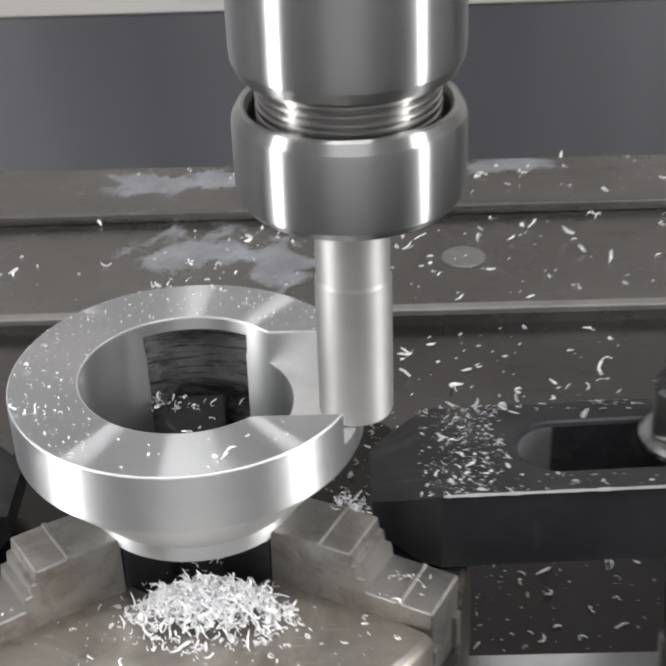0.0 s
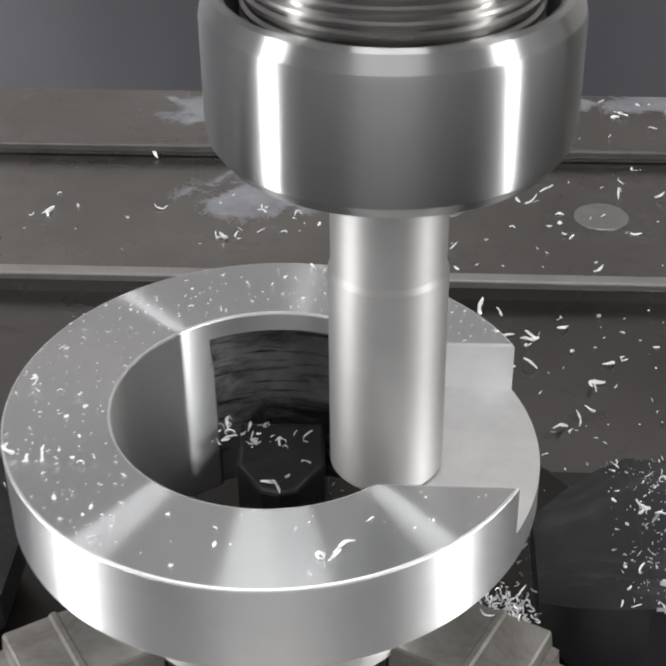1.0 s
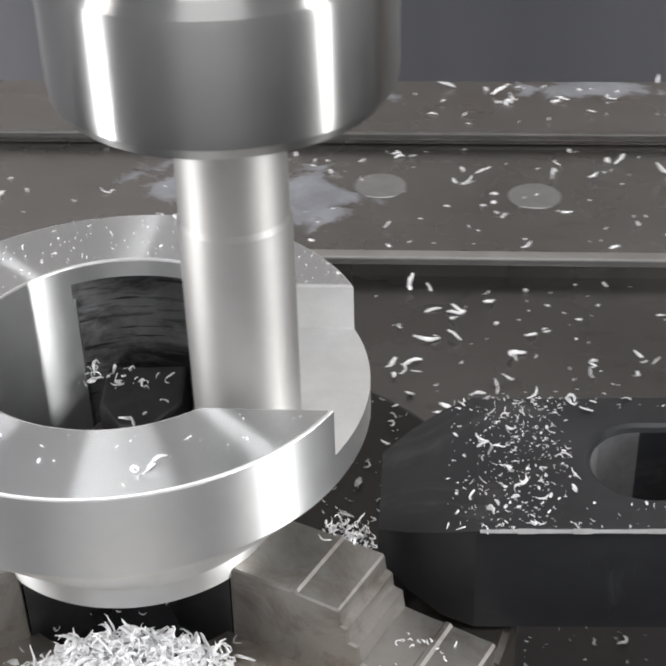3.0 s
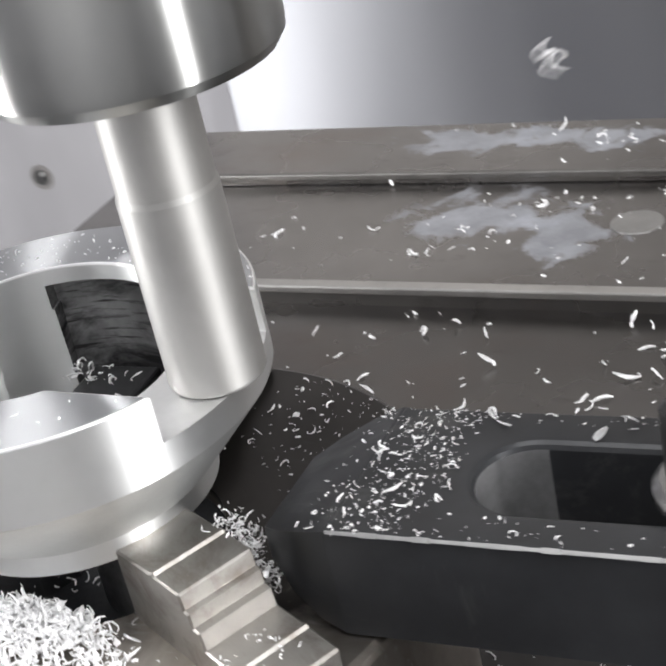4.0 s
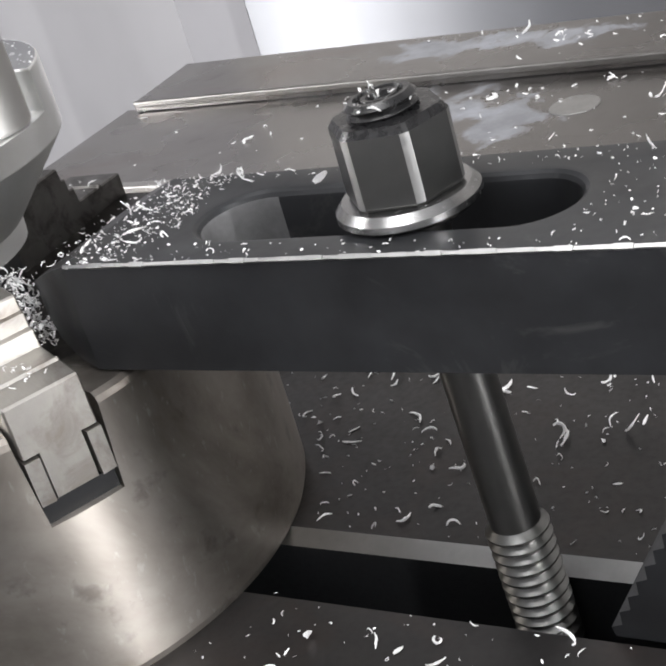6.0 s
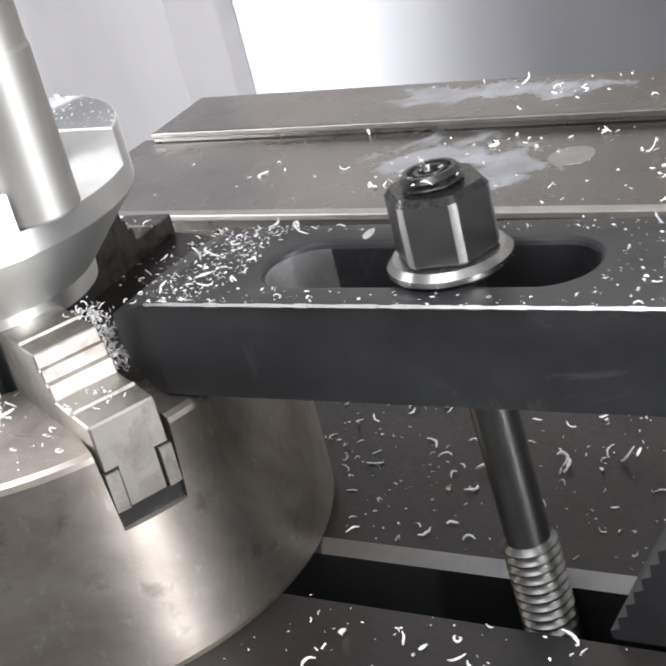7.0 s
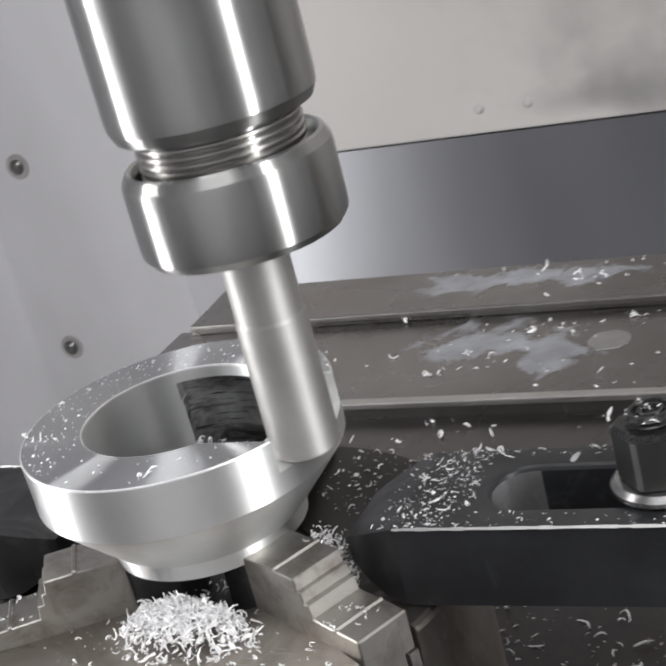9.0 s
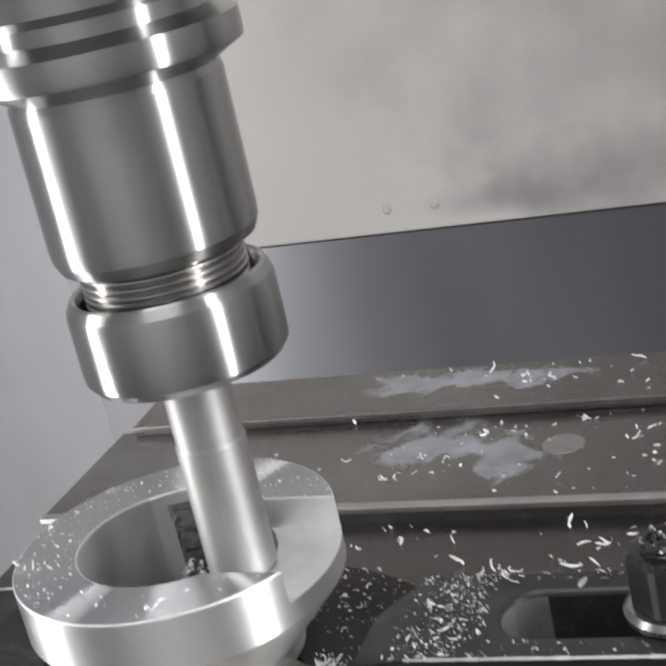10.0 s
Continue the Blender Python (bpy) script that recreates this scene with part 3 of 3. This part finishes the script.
cover(-0.1765, 0.1905, 0.2670, -0.0985, 0.0066, 0.02, COVERS[1])
cover(-0.1690, 0.2625, 0.3045, -0.0940, 0.0040, 0.05, COVERS[2])


def worn_edge(x0, y, z, wide, material):
    bm = bmesh.new()
    box(bm, x0, 0.45, y - 0.0010, y + wide, z - 0.0024, z + 0.0002, 0.0006)
    return rides(tagged(part("edge_strip", bm, material), "worn lip along the way cover", "edge strip", kind="structure"))


worn_edge(-0.1765, 0.1905, -0.0985, 0.0036, LIP)
# The rear cover's lip is the darker of the two.
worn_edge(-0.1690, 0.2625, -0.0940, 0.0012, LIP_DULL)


def cover_plug(x, y, z):
    bm = bmesh.new()
    lathe(bm, [(0, z + 0.0004), (0.0078, z + 0.0004), (0.0081, z + 0.0002), (0.0081, z - 0.001), (0, z - 0.001)], 64, False)
    ob = part("cover_plug", bm, EDGE_STEEL)
    ob.matrix_basis = pose(x, y, 0)
    return rides(tagged(ob, "round flush plug in the way cover", "plug", kind="structure"))


for x, y in ((0.0272, 0.2335), (0.0745, 0.2275)):
    cover_plug(x, y, -0.0985)


# ---- clamps ----
def strap_clamp(label, m):
    top = rides(thing("strap_clamp", label, "clamp", group="clamps beside the chuck"))
    top.matrix_basis = m
    bm = bmesh.new()
    outline = [(0.050, -0.0125), (0.205, -0.0070), (0.205, 0.0262), (0.050, 0.0188)]
    hole = arc(0.0750, 0.0040, 0.0079, 270, 90, 18) + arc(0.1190, 0.0060, 0.0079, 90, -90, 18)
    prism(bm, outline, -0.0412, -0.0230, [hole], bevel=0.0006, hole_bevel=0.0019)
    sections = [(0.0514, -0.01240, 0.01880, -0.0411, -0.02308), (0.0499, -0.01245, 0.01875, -0.04115, -0.02308), (0.0455, -0.0112, 0.0175, -0.0402, -0.0246), (0.0405, -0.0088, 0.0150, -0.0378, -0.0268), (0.0362, -0.0058, 0.0120, -0.0345, -0.0290)]
    rings = [[bm.verts.new((x, y, z)) for y, z in ((y0, z0), (y1, z0), (y1, z1), (y0, z1))] for x, y0, y1, z0, z1 in sections]
    for a, b in zip(rings, rings[1:]):
        for k in range(4):
            bm.faces.new((a[k], a[(k + 1) % 4], b[(k + 1) % 4], b[k]))
    bm.faces.new(rings[-1])
    strap = part("strap", bm, [BLACK_OXIDE, LIT_SLOT], top, "black oxide steel strap with an oblong slot")
    # The slot's left end is lighter: lamplight on that wall put into its colour.
    for f in strap.data.polygons:
        if abs(f.normal.z) < 0.3 and math.hypot(f.center.x - 0.0750, f.center.y - 0.0040) < 0.0102 and f.center.x < 0.0745:
            f.material_index = 1
    bm = bmesh.new()
    d = Vector((0.155, 0.0055, 0)).normalized()
    for k in range(60):
        x0 = 0.0505 + 0.00255 * k
        w = 0.00024 + 0.00014 * abs(math.sin(k * 12.9898) + math.sin(k * 4.1)) / 2
        box(bm, 0, 0.00252, -w, w, -w, w, turn=Matrix.Translation((x0, -0.0125 + (x0 - 0.05) * 0.0355 + 0.0001, -0.02315)) @ Matrix.Rotation(math.atan2(d.y, d.x), 4, "Z") @ Matrix.Rotation(radians(45), 4, "X"))
    part("edge", bm, EDGE_STEEL, top, "bare worn steel edge")
    # washer, nut, stud
    c = Matrix.Translation((0.1025, 0.0045, 0))
    bm = bmesh.new()
    lathe(bm, [(0.0050, -0.0229), (0.0101, -0.0229), (0.0106, -0.0223), (0.0105, -0.0214), (0.0094, -0.0203), (0.0050, -0.0200)], 64)
    bmesh.ops.transform(bm, matrix=c, verts=bm.verts)
    part("washer", bm, COLLAR_STEEL, top, "polished collar washer")
    bm = bmesh.new()
    corners = [60 * k + 12 + d for k in range(6) for d in (-4.6, -2.3, 0.0, 2.3, 4.6)]
    rings = [[bm.verts.new((r * math.cos(radians(a)), r * math.sin(radians(a)), z)) for a in corners] for z, r in ((-0.0203, 0.0081), (-0.0197, 0.0086), (-0.0096, 0.0086), (-0.0085, 0.0077), (-0.0085, 0.0060))]
    for a, b in zip(rings, rings[1:]):
        for k in range(30):
            bm.faces.new((a[k], a[(k + 1) % 30], b[(k + 1) % 30], b[k]))
    bm.faces.new(rings[0])
    bm.faces.new(rings[-1])
    bmesh.ops.transform(bm, matrix=c, verts=bm.verts)
    nut = part("nut", bm, [NUT_STEEL, GRIME, EDGE_STEEL], top, "dark oily hexagon nut, black with grime on top")
    for f in nut.data.polygons:
        turned = math.degrees(math.atan2(f.normal.y, f.normal.x))
        corner = abs((turned - 12 + 30) % 60 - 30) < 8
        f.material_index = 1 if f.normal.z > 0.3 else 2 if corner and abs(f.normal.z) < 0.3 else 0
    bm = bmesh.new()
    prof = [(0, -0.0072), (0.0016, -0.0072), (0.0019, -0.0064), (0.0026, -0.0063), (0.0029, -0.0069), (0.0034, -0.0069), (0.0037, -0.0062), (0.0044, -0.0062), (0.0050, -0.0068)]
    z = -0.0070
    while z > -0.0120:
        prof += [(0.0052, z), (0.0045, z - 0.0006), (0.0052, z - 0.0012)]
        z -= 0.0013
    prof += [(0.0041, -0.0135), (0.0041, -0.0775)]
    z = -0.0777
    while z > -0.1050:
        prof += [(0.0043, z), (0.0052, z - 0.0008), (0.0052, z - 0.0011), (0.0043, z - 0.0019)]
        z -= 0.0020
    prof += [(0, z)]
    lathe(bm, prof, 48, False)
    lean = Matrix.Translation((0, 0, -0.015)) @ Matrix.Rotation(radians(-3.4), 4, "Y") @ Matrix.Translation((0, 0, 0.015))
    bmesh.ops.transform(bm, matrix=c @ lean, verts=bm.verts)
    stud = part("stud", bm, [NUT_STEEL, GRIME], top, "steel clamp stud, threaded at both ends")
    for f in stud.data.polygons:
        f.material_index = 1 if f.center.z > -0.014 else 0
    return top


strap_clamp("black steel strap clamp with nut and stud, littered with chips", pose(0, 0, 0))
strap_clamp("black steel strap clamp on the far side of the chuck", pose(-0.002, 0.004, 0, 0, 0, 180))


def step_block(m):
    top = rides(thing("step_block", "dark serrated step block propping the strap clamp", "step block", group="step blocks"))
    top.matrix_basis = m
    bm = bmesh.new()
    outline = [(0.165, TABLE_Z), (0.1235, TABLE_Z)]
    n = 16
    for k in range(n):
        x, z = 0.1235 + 0.0285 * k / n, TABLE_Z + 0.0485 * k / n
        outline += [(x - 0.0004, z + 0.0017), (x + 0.0014, z + 0.0024)]
    outline += [(0.165, -0.0415)]
    profile_extrude(bm, outline[::-1], -0.0048, 0.0200)
    part("serrated_body", bm, BLACK_OXIDE, top, sharp=15)
    return top


step_block(pose(0, 0, 0))
step_block(pose(-0.002, 0.004, 0, 0, 0, 180))


# ---- aluminium chips ----
def add_chip(verts, faces, place, size, rng, normal_tilt=0.5, flat=False, curl=False, bulk=1.0):
    """A torn, curling sliver of metal of about the given length."""
    flake = not curl and rng.random() < (0.6 if size < 0.0012 else 0.16 if size < 0.0035 else 0.0)
    n = 3 if flake else 8
    step = size * (rng.uniform(0.5, 0.9) if flake else rng.uniform(0.9, 1.5)) / n
    bend = rng.choice((-1, 1)) * rng.uniform(0.15, 0.75) * (0.7 if flat else 1.0)
    wide, thick = size * (rng.uniform(0.22, 0.5) if flake else rng.uniform(0.09, 0.20)), size * rng.uniform(0.03, 0.06)
    wide, thick = wide * bulk, thick * bulk
    twist, rise = rng.uniform(-0.6, 0.6), rng.uniform(-0.3, 0.4)
    m = Matrix.Translation(place) @ Matrix.Rotation(rng.uniform(0, 6.283), 4, "Z") @ Matrix.Rotation(rng.gauss(0, normal_tilt), 4, "X") @ Matrix.Rotation(rng.gauss(0, normal_tilt), 4, "Y")
    start = len(verts)
    x = y = z = 0.0
    heading = -bend * n / 2
    lean = rng.uniform(0, 3.14)
    for k in range(n + 1):
        u = k / n
        taper = 0.25 + 0.75 * math.sin(math.pi * min(1, 0.12 + u * 0.85)) * rng.uniform(0.7, 1.15)
        px, py = -math.sin(heading), math.cos(heading)
        cw, sw = math.cos(lean), math.sin(lean)
        for s, q in ((-1, -1), (1, -1), (1, 1), (-1, 1)):
            a, b = wide * s * taper * 0.5, thick * q * taper
            verts.append(m @ Vector((x + px * (a * cw - b * sw), y + py * (a * cw - b * sw), z + a * sw + b * cw)))
        x += math.cos(heading) * step
        y += math.sin(heading) * step
        z += rise * step * math.cos(u * 5)
        heading += bend * rng.uniform(-0.5, 2.2) + rng.gauss(0, 0.12)
        lean += twist * rng.uniform(0, 1.5)
    for k in range(n):
        for j in range(4):
            a, b = start + 4 * k + j, start + 4 * k + (j + 1) % 4
            faces.append((a, b, b + 4, a + 4))
    faces.append((start, start + 3, start + 2, start + 1))
    e = start + 4 * n
    faces.append((e, e + 1, e + 2, e + 3))


def chips(name, label, spots, seed, tilt=0.45, flat=False, bulk=1.0):
    rng = random.Random(seed)
    verts, faces = [], []
    for x, y, z, size in spots:
        add_chip(verts, faces, (x, y, z + size * 0.12), size, rng, tilt, flat, bulk=bulk)
    mesh = bpy.data.meshes.new(name)
    mesh.from_pydata([tuple(v) for v in verts], [], faces)
    mesh.materials.append(CHIP_ALU)
    for f in mesh.polygons:
        f.use_smooth = False
    return rides(tagged(new(name, mesh), label, "metal chips", kind="stuff"))


def heap():
    rng = random.Random(2)
    spots = []
    while len(spots) < 1300:
        u, v = rng.gauss(0, 0.45), rng.gauss(0, 0.45)
        r = u * u + v * v
        if r > 1.25:
            continue
        h = 0.0085 * max(0.0, 1 - r) ** 1.1
        spots.append((0.0035 + 0.0175 * u, -0.0262 + 0.0085 * v, CHUCK_TOP + h * rng.uniform(0.7, 1.0), rng.uniform(0.0012, 0.0034)))
    return spots


chips("chip_heap", "heap of bright curly aluminium chips on the chuck face", heap(), 7, 0.9)


def scatter(n, x0, x1, y0, y1, z, s0, s1, seed, keep=None, power=3.0):
    rng = random.Random(seed)
    out = []
    while len(out) < n:
        x, y = rng.uniform(x0, x1), rng.uniform(y0, y1)
        if keep and not keep(x, y, rng):
            continue
        out.append((x, y, z, s0 + (s1 - s0) * rng.random() ** power))
    return out


# the larger chips that lie on the covers
COVER_CHIPS = ((-0.064, 0.2605), (-0.0559, 0.2291), (-0.0256, 0.226), (-0.0091, 0.2206), (0.0521, 0.2462), (0.0616, 0.2466), (0.0578, 0.2209), (0.0484, 0.2192), (0.0821, 0.2429), (0.0991, 0.2494), (0.1010, 0.2488),
               (0.1172, 0.2427), (0.1036, 0.2119), (0.1028, 0.2138), (0.0819, 0.2177), (0.1269, 0.2193), (-0.0904, 0.2272), (-0.0904, 0.2255), (-0.0073, 0.2438), (0.0043, 0.2467), (0.0215, 0.2511), (0.0075, 0.1991),
               (-0.0135, 0.2454), (-0.0364, 0.2112))
FRONT_CHIPS = ((0.0523, 0.1708), (0.0528, 0.1716), (0.0515, 0.1569), (0.0609, 0.1646), (0.0686, 0.1596), (0.0684, 0.1513), (0.0846, 0.1682), (0.1071, 0.1705), (0.0969, 0.1533), (0.1142, 0.1549), (0.0412, 0.1474), (0.0868, 0.148),
               (0.0967, 0.1415), (0.0434, 0.1817), (0.116, 0.1831), (-0.0725, 0.1782), (-0.0559, 0.1767), (-0.0394, 0.1742), (-0.0301, 0.1847), (-0.0211, 0.1736), (-0.012, 0.1809), (-0.0011, 0.1734), (0.0055, 0.1593),
               (0.0458, 0.1577), (0.0344, 0.148), (-0.0235, 0.1425), (-0.0433, 0.1595), (0.0462, 0.1725), (0.0377, 0.1819), (0.0207, 0.1543))
REAR_CHIPS = ((0.0868, 0.2896), (0.0925, 0.2969), (0.1048, 0.2886), (0.1205, 0.302), (-0.053, 0.2967), (-0.032, 0.300), (-0.0156, 0.2919), (-0.0140, 0.2940), (0.0011, 0.2875), (0.0116, 0.2881), (0.0130, 0.2900), (0.0225, 0.300), (0.0373, 0.2922))
rng_cover = random.Random(30)
spots = [(x, y, z, rng_cover.uniform(0.0032, 0.0056)) for z, places in ((-0.0985, COVER_CHIPS), (-0.1050, FRONT_CHIPS), (-0.0940, REAR_CHIPS)) for x, y in places]
spots += scatter(40, -0.04, 0.03, 0.205, 0.258, -0.0985, 0.0010, 0.0034, 31, power=1.5)
spots += scatter(150, 0.03, 0.34, 0.195, 0.26, -0.0985, 0.0012, 0.0048, 32, power=2.0)
spots += scatter(14, -0.17, -0.03, 0.195, 0.26, -0.0985, 0.0008, 0.0022, 33)
spots += scatter(105, -0.03, 0.34, 0.268, 0.302, -0.0940, 0.0012, 0.0048, 34, power=2.0)
spots += scatter(45, -0.07, 0.06, 0.10, 0.187, -0.1050, 0.0010, 0.0036, 36, power=2.0)
spots += scatter(270, 0.03, 0.34, 0.10, 0.187, -0.1050, 0.0010, 0.0046, 35, power=2.0)
chips("cover_chips", "bright aluminium chips scattered on the way covers", spots, 9, 0.5, True, 1.35)


def off_chuck(x, y, rng):
    return math.hypot(x, y) > 0.0595 and not (-0.0056 < y < 0.0124)


chips("table_chips", "curly aluminium chips scattered on the machine table", scatter(2100, -0.09, 0.22, -0.085, 0.094, TABLE_Z, 0.0006, 0.0046, 41, off_chuck, 2.5), 10, 0.5, True)


def on_strap(x, y, rng):
    front = -0.0120 + (x - 0.05) * 0.0355
    back = 0.0184 + (x - 0.05) * 0.047
    if not front < y < back:
        return False
    in_slot = 0.0645 < x < 0.1295 and -0.0062 < y < 0.0162
    if in_slot:
        return False
    return rng.random() < 0.16 + 0.84 * math.exp(-((x - 0.0575) / 0.0075) ** 2)


spots = scatter(1150, 0.046, 0.20, -0.012, 0.027, -0.0229, 0.0003, 0.0014, 51, on_strap, 2.5)
spots += scatter(55, 0.046, 0.20, -0.012, 0.027, -0.0229, 0.0014, 0.0028, 52, on_strap, 1.5)
spots += [(0.0680, 0.0177, -0.0229, 0.0036), (0.0815, 0.0130, -0.0229, 0.0034), (0.0655, 0.0172, -0.0229, 0.0045), (0.0662, 0.0160, -0.0229, 0.0040), (0.0555, -0.003, -0.0229, 0.003), (0.052, 0.004, -0.0229, 0.003)]
chips("clamp_chips", "fine bright chips strewn over the strap clamp", spots, 11, 0.6)


def nook():
    rng = random.Random(61)
    out = []
    for _ in range(300):
        u = rng.random()
        spread = 0.0011 + 0.0008 * (1 - u)
        out.append((0.0312 + 0.0040 * u + rng.gauss(0, spread), -0.0066 + rng.gauss(0, spread), -0.0280 - 0.0120 * u + abs(rng.gauss(0, 0.0008)), rng.uniform(0.0005, 0.0020)))
    return out


chips("nook_chips", "tangled chips caught between the jaw and the clamp", nook(), 12, 0.9)


def on_crown(x, y, rng):
    r = math.hypot(x, y)
    if not 0.0218 < r < 0.0344 or (x > 0 and Y_FRONT - 0.0006 < y < Y_BACK + 0.0006):
        return False
    return rng.random() < (0.9 if x < -0.016 or y > 0.014 else 0.22)


spots = scatter(330, -0.035, 0.035, -0.035, 0.035, 0.0001, 0.0003, 0.0014, 71, on_crown, 3.0)
spots += [(0.0084, -0.0296, 0.0, 0.0022), (0.0094, -0.0291, 0.0003, 0.0020), (0.0102, -0.0284, 0.0003, 0.0022), (0.0138, -0.0223, 0.0, 0.0014), (-0.0088, -0.0316, 0.0, 0.0012), (-0.0197, -0.0177, 0.0, 0.0012), (-0.0227, -0.0244, 0.0, 0.0014),
          (-0.0293, -0.0132, 0.0003, 0.0036), (-0.0310, -0.0128, 0.0003, 0.0030), (-0.0326, 0.0028, 0.0003, 0.0022), (-0.0318, 0.0034, 0.0003, 0.0018), (0.0036, 0.0325, 0.0, 0.0024), (0.0046, 0.0318, 0.0, 0.0020), (-0.0142, 0.0269, 0.0, 0.0016)]
chips("ring_chips", "tiny bright chips on the ring's face", spots, 13, 0.6, bulk=1.15)

rng_bore = random.Random(81)
spots = [(-0.004 + rng_bore.gauss(0, 0.004), 0.0165 + rng_bore.gauss(0, 0.0012), -0.0191, rng_bore.uniform(0.001, 0.003)) for _ in range(30)]
spots += [(0.001, 0.0075, -0.0191, 0.0040), (-0.003, 0.0060, -0.0191, 0.0036), (0.003, 0.0110, -0.0191, 0.0030)]
chips("bore_chips", "chips caught on the jaw inside the bore", spots, 14, 0.8)

spots = [(0.0393, -0.0274, -0.0366, 0.0032)]
for q in JAW_ANGLES:
    rj = random.Random(int(q + 300))
    for _ in range(16):
        u, v = rj.uniform(0.043, 0.053), rj.uniform(-0.006, 0.006)
        spots.append((u * math.cos(radians(q)) - v * math.sin(radians(q)), u * math.sin(radians(q)) + v * math.cos(radians(q)), -0.0366, rj.uniform(0.0006, 0.002)))
spots += scatter(200, -0.05, 0.05, -0.052, 0.0, CHUCK_TOP, 0.0006, 0.0032, 91, lambda x, y, rng: math.hypot(x, y) < 0.054 and abs((math.degrees(math.atan2(y, x)) + 90)) < 52)
chips("chuck_chips", "loose curled chips on the chuck and its jaws", spots, 15, 0.6)


rng_grime = random.Random(95)
spots = scatter(260, 0.0, 0.056, 0.004, 0.052, CHUCK_TOP, 0.0005, 0.0030, 96, lambda x, y, rng: 0.030 < math.hypot(x, y) < 0.056)
spots += [(0.1025 + rng_grime.gauss(0, 0.004), 0.0045 + rng_grime.gauss(0, 0.004), -0.0066, rng_grime.uniform(0.0006, 0.0018)) for _ in range(16)]
chips("dark_face_chips", "fine chips lying on the dark chuck face by the clamp", spots, 16, 0.5)


# chips thrown off the cutter: seconds, place in flight, size
THROWN = ((4.0, (0.0399, 0.120, -0.0048), 0.008), (9.3, (0.0168, 0.120, 0.0109), 0.0045), (9.3, (0.0347, 0.120, 0.0021), 0.0035), (9.3, (0.0839, 0.120, 0.0106), 0.005), (9.3, (0.0643, 0.120, -0.0507), 0.0045), (9.5, (0.0225, 0.120, 0.0069), 0.004))
FLYING = []


def flying_chip(k, size):
    rng = random.Random(700 + k)
    verts, faces = [], []
    for _ in range(3):
        add_chip(verts, faces, Vector((rng.gauss(0, size * 0.08), rng.gauss(0, size * 0.08), 0)), size * rng.uniform(0.5, 1.0), rng, 0.8, curl=True)
    mesh = bpy.data.meshes.new("flying_chip")
    mesh.from_pydata([tuple(v) for v in verts], [], faces)
    mesh.materials.append(CHIP_ALU)
    return tagged(new("flying_chip", mesh), "bright curled aluminium chip thrown off the cutter", "metal chip", "thrown chips")


for k, (_, _, size) in enumerate(THROWN):
    FLYING.append(flying_chip(k, size))


# ---- movement ----
def table_at(t):
    for (t0, x0, y0), (t1, x1, y1) in zip(TRAVEL, TRAVEL[1:]):
        if t0 <= t <= t1:
            u = (t - t0) / (t1 - t0)
            return Vector((x0 + (x1 - x0) * u, y0 + (y1 - y0) * u, 0))
    return Vector((*TRAVEL[-1][1:], 0))


def motions():
    for ob in ON_TABLE:
        base = ob.matrix_basis.copy()
        walk(ob, [(t, Matrix.Translation((x, y, 0)) @ base) for t, x, y in TRAVEL])
    for k, (ob, (when, place, size)) in enumerate(zip(FLYING, THROWN)):
        start, flight = Vector((0.0015 + 0.0014 * (k % 4), -0.0262 + 0.0008 * (k % 5), -0.0375)), Vector(place)
        landing = Vector((place[0] * 1.1, 0.150 + 0.005 * (k % 4), -0.1045))
        rows = [(t, start + table_at(t), 0) for t, _, _ in TRAVEL if t < when - 0.2]
        rows += [(when - 0.15, start + table_at(when - 0.15), 0), (when, flight, 60)]
        after = [t for t, _, _ in TRAVEL if t > when + 0.3]
        if when + 0.25 < 10:
            rows += [(when + 0.25, landing + table_at(when + 0.25), 120)]
        rows += [(t, landing + table_at(t), 120) for t in after]
        walk(ob, [(t, pose(*p, 0, 0, turn)) for t, p, turn in rows])


motions()
